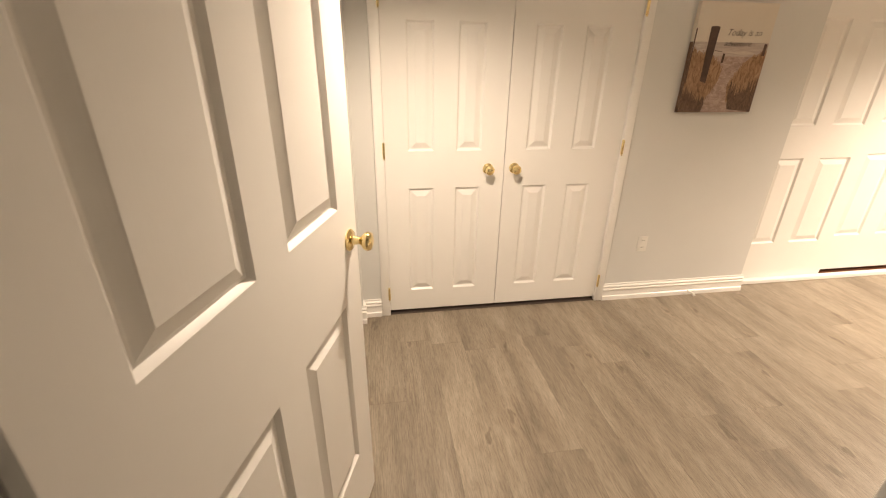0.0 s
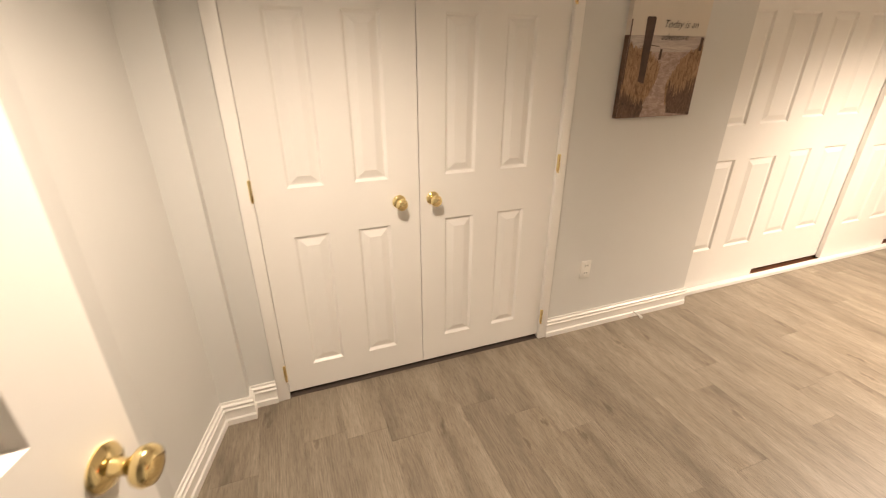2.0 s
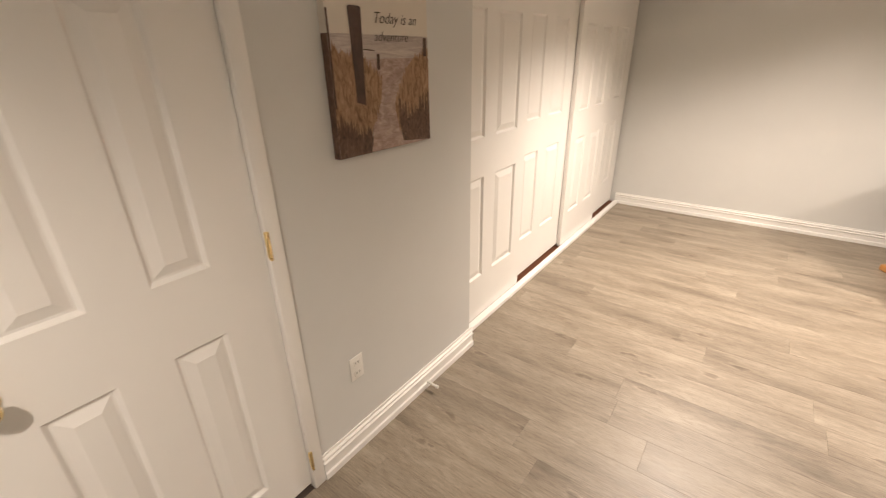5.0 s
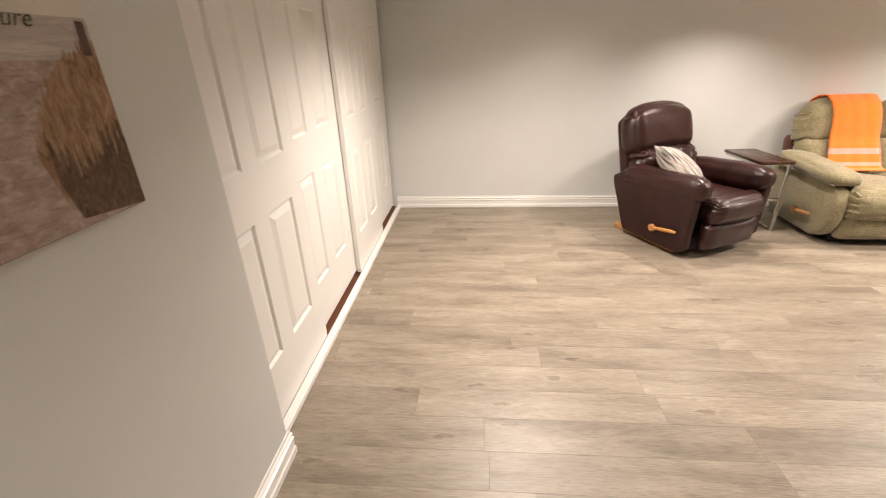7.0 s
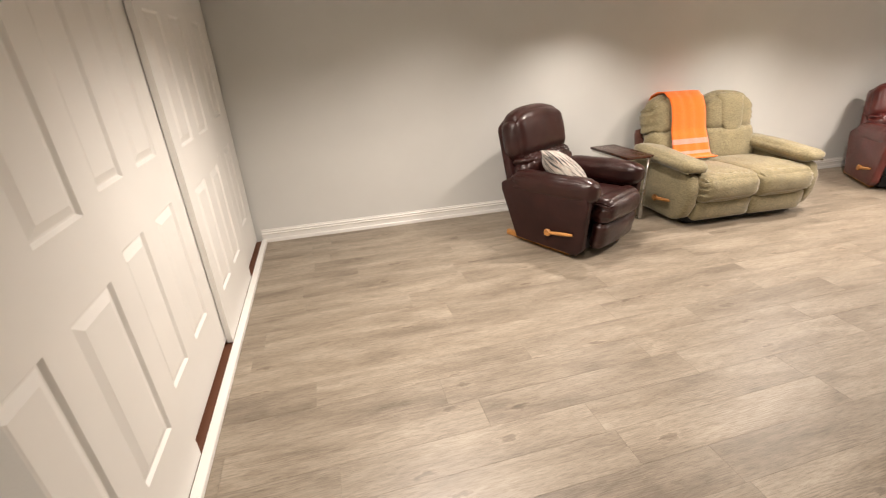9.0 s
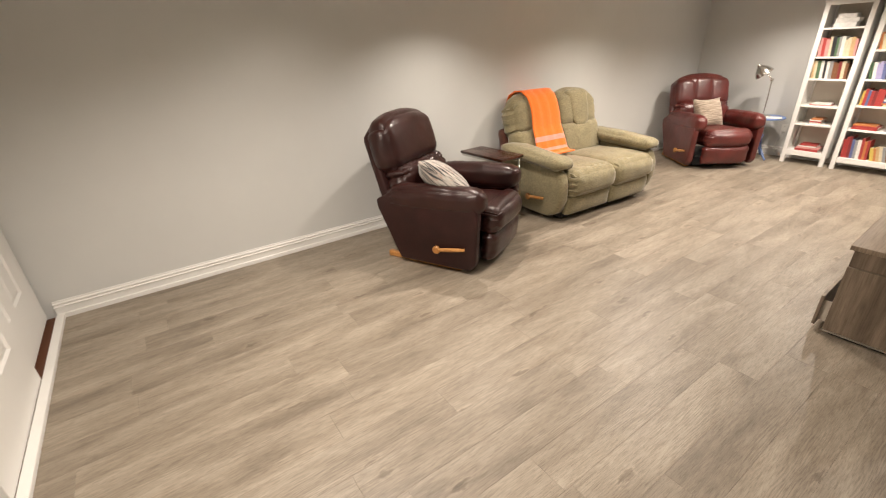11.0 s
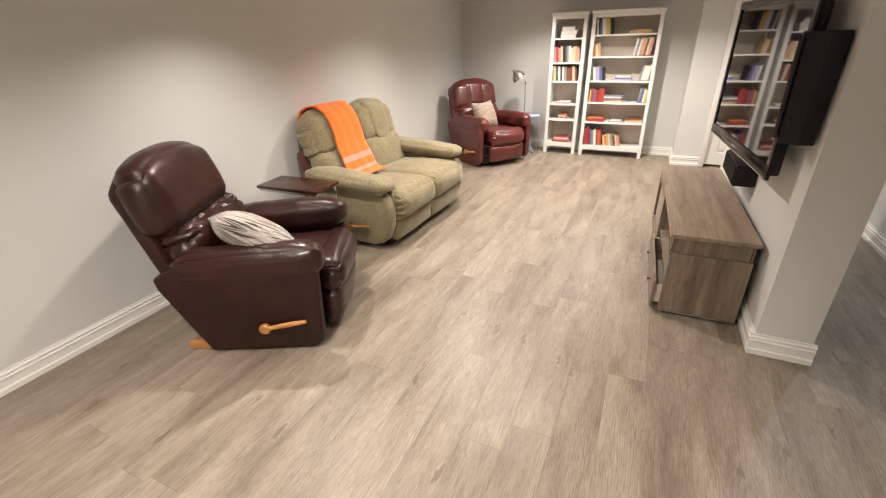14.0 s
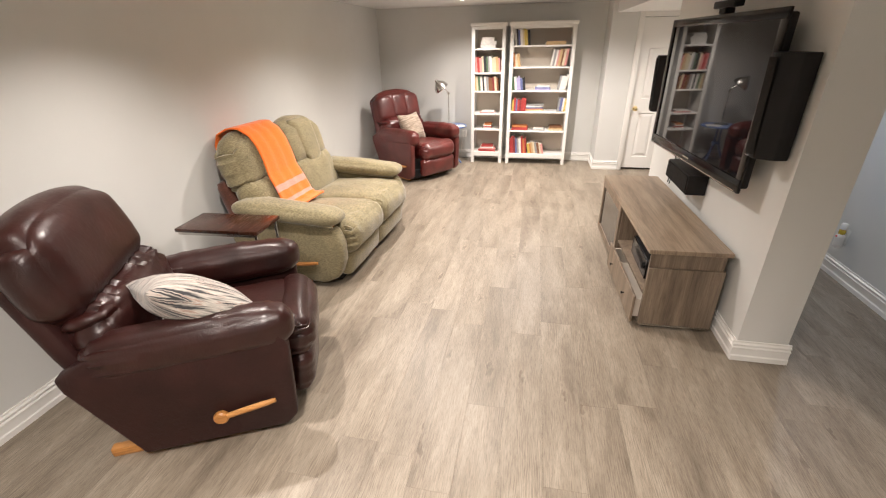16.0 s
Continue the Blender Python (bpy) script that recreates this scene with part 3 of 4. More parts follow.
def slider(name, x0, x1, y, z0, c):
    d = structure(panel_leaf(name, x0, x1, z0, CEIL - 0.004, c, [(a + z0 - 0.03, b + z0 - 0.03) for a, b in ROWS_S], 0.032, None,
                             "white panelled sliding closet door, shut"), category="door")
    d.matrix_world = pose(0, y, 0)
    pull = lathe([(0, 0.002), (0.016, 0.002), (0.018, 0.0), (0.018, -0.003), (0.0, -0.003)], 16, pose(x0 + 0.05 if name != "door_5" else x1 - 0.06, 0, 1.04, 90, 0, 0))
    part("finger_pull", pull, trim_paint, d, "small round finger pull")
    return d


slider("door_3", 2.405, 3.300, 2.486, 0.026, [(2.535, 2.760), (2.895, 3.165)])
slider("door_4", 3.225, 4.205, 2.524, 0.042, [(3.345, 3.600), (3.750, 4.005)])
slider("door_5", 4.165, 5.060, 2.486, 0.026, [(4.285, 4.530), (4.672, 4.917)])
slider("door_6", 4.930, 5.825, 2.524, 0.042, [(5.07, 5.235), (5.375, 5.610)])
sill = structure(link("trim_track", box(2.30, EAST - 0.02, 2.435, 2.482, 0, 0.032, 0.003), trim_paint), "white sliding door floor track", "trim")
structure(link("trim_track_wood", box(2.30, EAST, 2.484, 2.60, 0, 0.012), redwood), "reddish wooden strip under the sliding doors", "trim")
# another dark sheet for the shade between and below the sliding doors
structure(link("closet_back_panel", box(2.30, EAST, 2.62, 2.64, 0.0, CEIL), door_gap_shade), "dark sheet standing in for the unlit closet behind the sliding doors", "closet")

# hall door
hd = structure(panel_leaf("door_7", D2L, D2R, 0.03, D2T, [(D2L + 0.12, D2L + 0.33), (D2R - 0.33, D2R - 0.12)], [(0.19, 0.80), (0.98, 1.62)], 0.035, None,
                          "white four-panel hall door, shut"), category="door")
hd.matrix_world = pose(D2L + D2R, D2Y - 0.02, 0, 0, 0, 180)
knob(hd, pose(D2L + 0.062, 0, 0.86))
# dark sheet that paints the shade round the shut hall door
structure(link("hall_door_gap", box(D2L - 0.01, D2R + 0.01, D2Y - 0.10, D2Y - 0.07, 0, D2T), door_gap_shade), "dark sheet standing in for the shade behind the hall door", "closet")

# the open door beside the entrance
FREE, TURNED = Vector((-0.369, 1.085)), 72.8
od = structure(panel_leaf("door_8", -0.935, 0.0, 0.03, 2.08, [(-0.805, -0.53), (-0.405, -0.13)], [(0.335, 0.940), (1.24, 1.89)], 0.036, None,
                          "white four-panel door standing open, brass knob", True), category="door")
od.matrix_world = pose(FREE.x, FREE.y, 0, 0, 0, TURNED)
knob(od, pose(-0.065, 0, 1.128))
part("latch_plate", box(-0.0015, 0.002, 0.006, 0.030, 1.098, 1.158, 0.0008), brass, od, "brass latch plate")
# ---------------------------------------------------------------- recessed ceiling lights
for x, y, watts, beam in POTS:
    z = CEIL if not (x < 2.44 and y < TVN) else 2.04
    pot = thing("ceiling_light", "round white recessed ceiling light, lit", "ceiling light", "recessed ceiling lights", pose(x, y, z))
    part("trim_ring", lathe([(0.045, -0.004), (0.050, -0.010), (0.068, -0.008), (0.072, 0.0)], 28), trim_paint, pot, "white trim ring", 60)
    part("lens", lathe([(0.0, -0.005), (0.046, -0.005)], 24), lamp_glow, pot, "glowing frosted lens")
    data = bpy.data.lights.new("pot_lamp", "SPOT")
    data.energy, data.color, data.spot_size, data.spot_blend, data.shadow_soft_size = watts, HALL_LAMP if x < 2 and -3 < y < -1 else LAMP, radians(beam), 0.9, 0.03
    lamp = new("pot_lamp", data)
    lamp.matrix_world = pose(x, y, z - 0.045)

# ---------------------------------------------------------------- seating


def lever(parent, x, y, z, tilt, length=0.25):
    bm = lathe([(0, 0), (0.030, 0), (0.033, 0.006), (0.033, 0.020), (0.026, 0.027), (0, 0.028)], 20, pose(x, y, z, 0, 90, 0))
    arm = padded(0.018, length, 0.026, 0.008, (0.002, 0, 0.004), 3, pose(x + 0.016, y, z, tilt, 0, 0) @ pose(0, length / 2, 0))
    ob = part("lever", bm, lever_wood, parent, "honey-coloured wooden recline lever")
    part("lever_arm", arm, lever_wood, ob)
    return ob


def recliner(name, label, hide, side, at, group, seams):
    t = thing(name, label, "armchair", group, at)
    hw = 0.45
    for s in (1, -1):
        prof = [(-0.27, 0.045), (0.36, 0.045), (0.41, 0.10), (0.43, 0.50), (0.40, 0.58), (-0.34, 0.60), (-0.47, 0.53), (-0.46, 0.46)]
        part("side_panel", prism(prof, s * (hw - 0.075), s * hw, 0.018, 3), side, t)
        bm = padded(0.180, 0.83, 0.200, 0.078, (0.004, 0.012, 0.016), 22, pose(s * (hw - 0.082), 0.040, 0.572, 3, 0, 0), 0.005, s + 2, 0,
                    [(1, 0.86, 0.006), (1, 0.42, 0.003)], [(1, 2, 1, 1.4, 0.0022, 13), (2, 1, -1, 0.7, 0.006, 4)])
        part("armrest", bm, hide, t, "padded leather armrest")
    for s in (1, -1):
        part("base_rail", box(s * 0.36 - 0.022, s * 0.36 + 0.022, -0.44, 0.26, 0.0, 0.050, 0.008, 2), lever_wood, t, "honey-coloured wooden base rail")
    part("underframe", box(-0.34, 0.34, -0.24, 0.34, 0.030, 0.16, 0.01), black_plastic, t, "dark underframe")
    part("seat_cushion", padded(0.56, 0.66, 0.20, 0.085, (0, 0.015, 0.030), 16, pose(0, 0.15, 0.385, 4, 0, 0), 0.007, 5, 0, (), [(0, 1, -1, 0.9, 0.006, 7)]), hide, t)
    part("seat_front_roll", padded(0.58, 0.20, 0.22, 0.090, (0.0, 0.02, 0.016), 20, pose(0, 0.432, 0.405), 0.006, 6, 0, (), [(2, 0, 1, 0.30, 0.005, 4), (2, 0, -1, 0.30, 0.005, 4)]), hide, t)
    part("footrest", padded(0.575, 0.12, 0.25, 0.055, (0, 0.025, 0.0), 18, pose(0, 0.435, 0.195, -6, 0, 0), 0.006, 7, 0, (), [(2, 0, 1, 0.3, 0.004, 3), (2, 0, -1, 0.3, 0.004, 3)]), hide, t)
    lean = pose(0, -0.325, 0.45, 16, 0, 0)
    part("back_shell", padded(0.74, 0.10, 0.70, 0.045, (0, -0.01, 0.01), 8, lean @ pose(0, -0.085, 0.315), 0.002, 8, 0.05), side, t, "smooth outer back")
    part("lumbar_cushion", padded(0.73, 0.22, 0.34, 0.100, (0.01, 0.035, 0.0), 28, lean @ pose(0, 0.050, 0.155), 0.008, 9, 0, (), [(0, 2, 1, 1.1, 0.008, 11), (2, 0, 1, 0.5, 0.012, 4), (2, 0, -1, 0.5, 0.012, 4)]), hide, t)
    if seams == 1:
        part("headrest", padded(0.76, 0.25, 0.46, 0.118, (0.012, 0.030, 0.016), 28, lean @ pose(0, 0.000, 0.498), 0.004, 10, 0.07,
                                (), [(0, 2, -1, 0.35, 0.004, 12)]), hide, t)
    else:
        part("headrest", padded(0.76, 0.21, 0.44, 0.10, (0.015, 0.015, 0.030), 12, lean @ pose(0, -0.010, 0.465), 0.006, 10, 0.06), hide, t)
        for k, w in ((-0.225, 0.30), (0.0, 0.30), (0.225, 0.30)):
            part("back_channel", padded(w, 0.135, 0.36, 0.066, (0.0, 0.016, 0.010), 10, lean @ pose(k, 0.040, 0.475 - 0.022 * (k != 0)), 0.005, 11 + k, 0.02), hide, t)
    lever(t, hw + 0.004, 0.085, 0.190, 10)
    return t


recliner("recliner", "dark brown glossy leather recliner with a wooden lever", brown_leather, brown_side, pose(5.015, -0.37, 0, 0, 0, 116.5), "leather recliners", 1)
recliner("recliner", "burgundy leather recliner with a channelled back", red_leather, red_leather, pose(5.045, -4.825, 0, 0, 0, 54.0), "leather recliners", 3)


def loveseat(at):
    t = thing("loveseat", "olive green chenille reclining loveseat with an orange throw", "sofa", "", at)
    hw = 0.755
    for s in (1, -1):
        prof = [(-0.32, 0.04), (0.30, 0.04), (0.42, 0.10), (0.475, 0.24), (0.475, 0.40), (0.43, 0.50), (0.30, 0.55), (-0.42, 0.56), (-0.50, 0.48), (-0.44, 0.2)]
        part("side_panel", prism(prof, s * (hw - 0.13), s * (hw - 0.01), 0.035, 3), olive_fabric, t)
        part("armrest", padded(0.240, 0.84, 0.112, 0.055, (0.012, 0.02, 0.022), 9, pose(s * (hw - 0.085), 0.03, 0.598, -3, 0, 0), 0.006, s + 30), olive_fabric, t, "pillow-topped armrest")
        bm = tube([(s * (hw + 0.012), -0.36 + 0.80 * i / 10, 0.535 - 0.004 * math.sin(i)) for i in range(11)], 0.007, 6)
        part("piping", bm, olive_fabric, t)
    part("underframe", box(-0.62, 0.62, -0.32, 0.38, 0.012, 0.14, 0.01), black_plastic, t, "dark underframe")
    part("back_shell", padded(1.32, 0.12, 0.68, 0.055, (0, -0.01, 0.01), 8, pose(0, -0.345, 0.09, 13, 0, 0) @ pose(0, -0.04, 0.39)), rust_fabric, t, "rust-brown outer back")
    for k in (-1, 1):
        x = k * 0.315
        part("seat_cushion", padded(0.652, 0.78, 0.21, 0.070, (0.004, 0.02, 0.040), 16, pose(x, 0.09, 0.385, 3, 0, 0), 0.009, 40 + k, 0, (), [(0, 1, 1, 0.6, 0.005, 6)]), olive_fabric, t)
        part("seat_front_roll", padded(0.650, 0.20, 0.245, 0.094, (0.004, 0.025, 0.014), 18, pose(x, 0.435, 0.375), 0.008, 42 + k, 0, (), [(0, 2, 1, 1.2, 0.006, 7), (2, 0, k, 0.4, 0.010, 4)]), olive_fabric, t)
        part("footrest", padded(0.63, 0.10, 0.21, 0.045, (0, 0.02, 0), 8, pose(x, 0.425, 0.165, -5, 0, 0), 0.005, 44 + k), olive_fabric, t)
        lean = pose(x, -0.32, 0.43, 15, 0, 0)
        part("lumbar_cushion", padded(0.672, 0.21, 0.42, 0.095, (0.006, 0.040, 0.0), 18, lean @ pose(0, 0.035, 0.160), 0.008, 46 + k, 0, [(0, 0.52, 0.007), (0, -0.52, 0.007)], [(0, 2, 1, 0.6, 0.007, 8)]), olive_fabric, t)
        part("headrest", padded(0.690, 0.26, 0.44, 0.124, (0.010, 0.030, 0.03), 22, lean @ pose(0, 0.0, 0.488), 0.007, 48 + k, 0.075, (), [(0, 2, -1, 0.5, 0.008, 9), (2, 0, k, 0.35, 0.010, 5)]), olive_fabric, t)
        part("headrest_pad", padded(0.34, 0.15, 0.44, 0.070, (0.004, 0.020, 0.01), 18, lean @ pose(0, 0.080, 0.470) @ pose(0, 0, 0, 0, 180, 0), 0.005, 50 + k, 0.13, (), [(0, 2, 1, 0.35, 0.006, 6)]), olive_fabric, t)
    lever(t, hw - 0.002, 0.06, 0.200, 8, 0.22)
    return t


LOVE = pose(5.19, -2.20, 0, 0, 0, 87.5)
loveseat(LOVE)


def throw_blanket():
    """A folded knitted throw hanging over the back cushion on to the seat."""
    lean = pose(0.315, -0.32, 0.43, 15, 0, 0)
    line = [(-0.158, 0.25), (-0.160, 0.40), (-0.158, 0.55), (-0.140, 0.66), (-0.09, 0.722), (0.0, 0.742), (0.085, 0.722), (0.145, 0.66), (0.172, 0.57), (0.176, 0.46),
            (0.165, 0.34), (0.182, 0.24), (0.190, 0.16), (0.196, 0.09), (0.215, 0.052), (0.26, 0.036), (0.31, 0.030)]
    fine = []
    for (a, b), (c, d) in zip(line, line[1:]):
        for k in range(3):
            fine.append((a + (c - a) * k / 3, b + (d - b) * k / 3))
    fine.append(line[-1])
    bm = bmesh.new()
    n, cols = len(fine), 14
    rows = []
    for i, (y, z) in enumerate(fine):
        slant = 0.035 + 0.045 * i / n
        row = []
        for j in range(cols + 1):
            u = j / cols - 0.5
            fold = 0.006 * math.sin(u * 21 + i * 0.10) + 0.004 * math.sin(u * 47 - i * 0.07)
            row.append(bm.verts.new(lean @ Vector((u * (0.41 + 0.02 * math.sin(i * 0.2) + 0.03 * i / n) - slant, y + fold + (0.006 if y > 0 else -0.004), z + (0.006 if abs(y) < 0.1 else 0)))))
        rows.append(row)
    for i in range(n - 1):
        for j in range(cols):
            f = bm.faces.new((rows[i][j], rows[i][j + 1], rows[i + 1][j + 1], rows[i + 1][j]))
            f.material_index = 1 if (33 <= i <= 34 or 38 <= i <= 39) else 0
    ob = link("throw_blanket", bm, [orange_knit, pink_knit], None, "", 180)
    tagged(ob, "bright orange knitted throw with pale pink stripes", "blanket")
    s = ob.modifiers.new("thickness", "SOLIDIFY")
    s.thickness, s.offset = 0.012, 1.0
    ob.matrix_world = LOVE
    return ob


throw_blanket()


def scatter_cushion(label, cloth, at, size=0.42):
    bm = bmesh.new()
    n = 16
    sides = []
    for s in (1, -1):
        g = []
        for i in range(n + 1):
            for j in range(n + 1):
                u, v = 2 * i / n - 1, 2 * j / n - 1
                pull = 1 - 0.13 * (1 - u * u) * (abs(v) ** 2) - 0.13 * (1 - v * v) * (abs(u) ** 2)
                h = 0.112 * ((1 - u ** 2) * (1 - v ** 2)) ** 0.50 + 0.005 * noise.noise(Vector((u * 2, v * 2, s)))
                edge = max(abs(u), abs(v)) > 0.999
                g.append(bm.verts.new((u * size / 2 * pull, v * size / 2 * pull, 0 if edge else s * max(h, 0.004))))
        sides.append(g)
    for g in sides:
        for i in range(n):
            for j in range(n):
                a = i * (n + 1) + j
                bm.faces.new((g[a], g[a + 1], g[a + n + 2], g[a + n + 1]))
    bmesh.ops.remove_doubles(bm, verts=bm.verts[:], dist=1e-5)
    t = link("scatter_cushion", bm, cloth, None, label, 180)
    tagged(t, category="cushion", group="scatter cushions")
    t.matrix_world = at
    return t


along, face = Vector((-0.93, -0.21, -0.29)).normalized(), Vector((-0.09, -0.62, 0.77))
face = (face - along * face.dot(along)).normalized()
across = face.cross(along)
ex, ey = (along * 0.80 + across * 0.60), (across * 0.80 - along * 0.60)
slumped = Matrix(((ex.x, ey.x, face.x, 4.895), (ex.y, ey.y, face.y, -0.205), (ex.z, ey.z, face.z, 0.672), (0, 0, 0, 1)))
scatter_cushion("grey, white and rust striped woven cushion on the recliner", cushion_cloth,
                slumped, 0.51)
scatter_cushion("cream and beige striped cushion on the burgundy recliner", cushion_cloth_light,
                pose(5.045, -4.825, 0, 0, 0, 54.0) @ pose(0.06, -0.02, 0.655, -64, 0, 10), 0.42)

# ---------------------------------------------------------------- side tables


def tray_table(at):
    t = thing("tray_table", "dark cherry tray table on a grey metal frame", "side table", "", at)
    part("tabletop", box(-0.29, 0.29, -0.15, 0.15, 0.640, 0.665, 0.005, 2), table_wood, t, "dark glossy wooden top")
    for s in (1, -1):
        part("top_rail", box(-0.27, 0.28, s * 0.122 - 0.015, s * 0.122 + 0.015, 0.618, 0.640, 0.003), steel, t)
        part("leg", box(-0.280, -0.258, s * 0.122 - 0.015, s * 0.122 + 0.015, 0.0, 0.640, 0.003), steel, t)
        part("foot_rail", box(-0.27, 0.20, s * 0.122 - 0.015, s * 0.122 + 0.015, 0.0, 0.022, 0.003), steel, t)
    part("cross_bar", box(-0.280, -0.258, -0.115, 0.115, 0.30, 0.322, 0.003), steel, t)
    return t


tray_table(pose(5.385, -1.12, 0, 0, 0, 3))


def lamp_table(at):
    t = thing("lamp_table", "small round blue painted table", "side table", "", at)
    part("tabletop", lathe([(0, 0.548), (0.235, 0.548), (0.25, 0.556), (0.25, 0.566), (0.243, 0.572), (0, 0.572)], 36), blue_paint, t)
    for k in range(3):
        a = math.tau * k / 3 + 0.5
        pts = [(math.cos(a) * r, math.sin(a) * r, z) for r, z in ((0.03, 0.548), (0.035, 0.40), (0.05, 0.26), (0.10, 0.14), (0.17, 0.05), (0.215, 0.012))]
        part("leg", tube(pts, 0.013, 8), blue_paint, t)
    part("collar", lathe([(0, 0.30), (0.05, 0.30), (0.055, 0.315), (0.05, 0.33), (0, 0.33)], 20), blue_paint, t)
    return t


TX, TY = 4.67, -5.50
lamp_table(pose(TX, TY, 0))


def desk_lamp(at):
    t = thing("desk_lamp", "brushed steel desk lamp with a dome shade", "lamp", "", at)
    part("base", lathe([(0, 0), (0.075, 0), (0.078, 0.006), (0.070, 0.014), (0.012, 0.022), (0, 0.022)], 28), steel, t)
    part("stem", tube([(0, 0, 0.02), (0, 0, 0.22), (0.004, 0, 0.40)], 0.006, 8), steel, t)
    part("joint", lathe([(0, -0.018), (0.015, -0.015), (0.018, 0), (0.015, 0.015), (0, 0.018)], 14, pose(0.004, 0, 0.41, 90, 0, 0)), steel, t)
    part("arm", tube([(0.004, 0, 0.41), (0.04, 0.01, 0.455), (0.075, 0.015, 0.48)], 0.005, 8), steel, t)
    part("shade", lathe([(0.018, 0.075), (0.030, 0.062), (0.058, 0.035), (0.075, 0.0), (0.078, -0.02), (0.076, -0.02), (0.072, 0.0), (0.055, 0.033), (0.026, 0.058), (0.016, 0.07)], 28,
                        pose(0.10, 0.02, 0.485, 0, 38, 10) @ Matrix.Scale(1.22, 4)), steel, t, "polished dome shade")
    part("cap", lathe([(0, 0.115), (0.014, 0.112), (0.018, 0.10), (0.018, 0.07), (0, 0.07)], 16, pose(0.10, 0.02, 0.485, 0, 38, 10)), steel, t)
    return t


dl = desk_lamp(pose(TX + 0.03, TY - 0.03, 0.572, 0, 0, 10))
dl.scale = (1.15, 1.15, 1.15)
mag = thing("magazine", "open white magazine lying on the blue table", "magazine", "", pose(TX - 0.13, TY + 0.07, 0.572, 0, 0, 20))
part("pages", box(-0.10, 0.10, -0.075, 0.075, 0, 0.008, 0.002), paper, mag)

# ---------------------------------------------------------------- bookcases
BOOK_COLOURS = {"red": (0.36, 0.045, 0.04), "maroon": (0.20, 0.03, 0.03), "white": (0.72, 0.70, 0.66), "cream": (0.62, 0.54, 0.38), "green": (0.08, 0.14, 0.07),
                "black": (0.025, 0.025, 0.03), "blue": (0.11, 0.13, 0.28), "lilac": (0.36, 0.33, 0.52), "yellow": (0.60, 0.45, 0.10), "orange": (0.50, 0.19, 0.06),
                "brown": (0.18, 0.08, 0.035), "tan": (0.52, 0.36, 0.18), "grey": (0.28, 0.28, 0.28), "pink": (0.60, 0.28, 0.26)}
BOOK_MATS = {k: vary(mat("cover_" + k, c, 0.5), c, 0.15, 30) for k, c in BOOK_COLOURS.items()}


def bookcase(label, x0, x1, shelves, at_y=-5.505, depth=0.335, top=1.972):
    t = thing("bookcase", label, "bookcase", "white bookcases", pose((x0 + x1) / 2, at_y - depth / 2, 0))
    w, d = (x1 - x0) / 2, depth / 2
    for s in (1, -1):
        for f in (1, -1):
            part("post", box(s * w - (0.050 if s > 0 else 0), s * w + (0 if s > 0 else 0.050), f * d - (0.030 if f > 0 else 0), f * d + (0 if f > 0 else 0.030), 0, top - 0.045, 0.003), shelf_white, t)
        part("side", box(min(s * w - s * 0.012, s * w - s * 0.030), max(s * w - s * 0.012, s * w - s * 0.030), -d + 0.03, d - 0.03, 0.10, top - 0.045), shelf_white, t)
    part("back_panel", box(-w + 0.05, w - 0.05, -d + 0.004, -d + 0.012, 0.10, top - 0.045), shelf_back, t, "beige back panel")
    part("top_rail", box(-w + 0.05, w - 0.05, d - 0.028, d - 0.004, top - 0.085, top - 0.045, 0.002), shelf_white, t)
    part("cornice", box(-w - 0.012, w + 0.012, -d, d + 0.012, top - 0.045, top, 0.006, 2), shelf_white, t)
    for i, z in enumerate(shelves):
        part("shelf", box(-w + 0.032, w - 0.032, -d + 0.014, d - 0.003, z - (0.065 if i == 0 else 0.022), z, 0.002), shelf_white, t)
    return t


WIDE = [0.156, 0.505, 0.783, 1.079, 1.398, 1.676]
SLIM = [0.172, 0.520, 0.749, 1.071, 1.325, 1.646]
bookcase("wide white bookcase with beige back, half full of books", 2.912, 3.805, WIDE)
bookcase("narrow white bookcase with beige back, half full of books", 3.868, 4.352, SLIM)


def book(x, z, height, width, colour, lean=0.0, depth=0.19, flat=False, front=-5.545):
    """Boards and a page block; spine to the room. Returns the next free x (books run to -x)."""
    t = thing("book", f"{colour} {'book lying flat' if flat else 'book standing'} on a white shelf", "book", "shelved books")
    c = bmesh.new()
    b = 0.003
    if flat:
        add_box(c, -height / 2, height / 2, -depth, 0, 0, b)
        add_box(c, -height / 2, height / 2, -depth, 0, width - b, width)
        add_box(c, -height / 2, height / 2, -b, 0, b, width - b)
        part("cover", c, BOOK_MATS[colour], t)
        part("pages", box(-height / 2 + 0.004, height / 2 - 0.004, -depth + 0.005, -b - 0.0005, b + 0.0003, width - b - 0.0003), paper, t)
        t.matrix_world = pose(x, front, z + 0.001, 0, 0, lean)
        return x
    add_box(c, 0, b, -depth, 0, 0, height)
    add_box(c, width - b, width, -depth, 0, 0, height)
    add_box(c, b, width - b, -b, 0, 0, height)
    part("cover", c, BOOK_MATS[colour], t)
    part("pages", box(b + 0.0003, width - b - 0.0003, -depth + 0.005, -b - 0.0005, 0.003, height - 0.004), paper, t)
    a = radians(lean)
    # lean > 0: top tips to -x (picture's own right); pivot on the lower edge
    step = width / math.cos(a)
    t.matrix_world = pose(x - (step if lean <= 0 else step), front, z + 0.001 + (width * math.sin(abs(a)) if lean > 0 else 0), 0, 0, 0) @ pose(0, 0, 0, 0, -lean, 0)
    return x - step - 0.001


def row(x, z, spec, lean=0.0):
    for colour, h, w in spec:
        x = book(x, z, h, w, colour, lean)
    return x


R = random.Random(4)


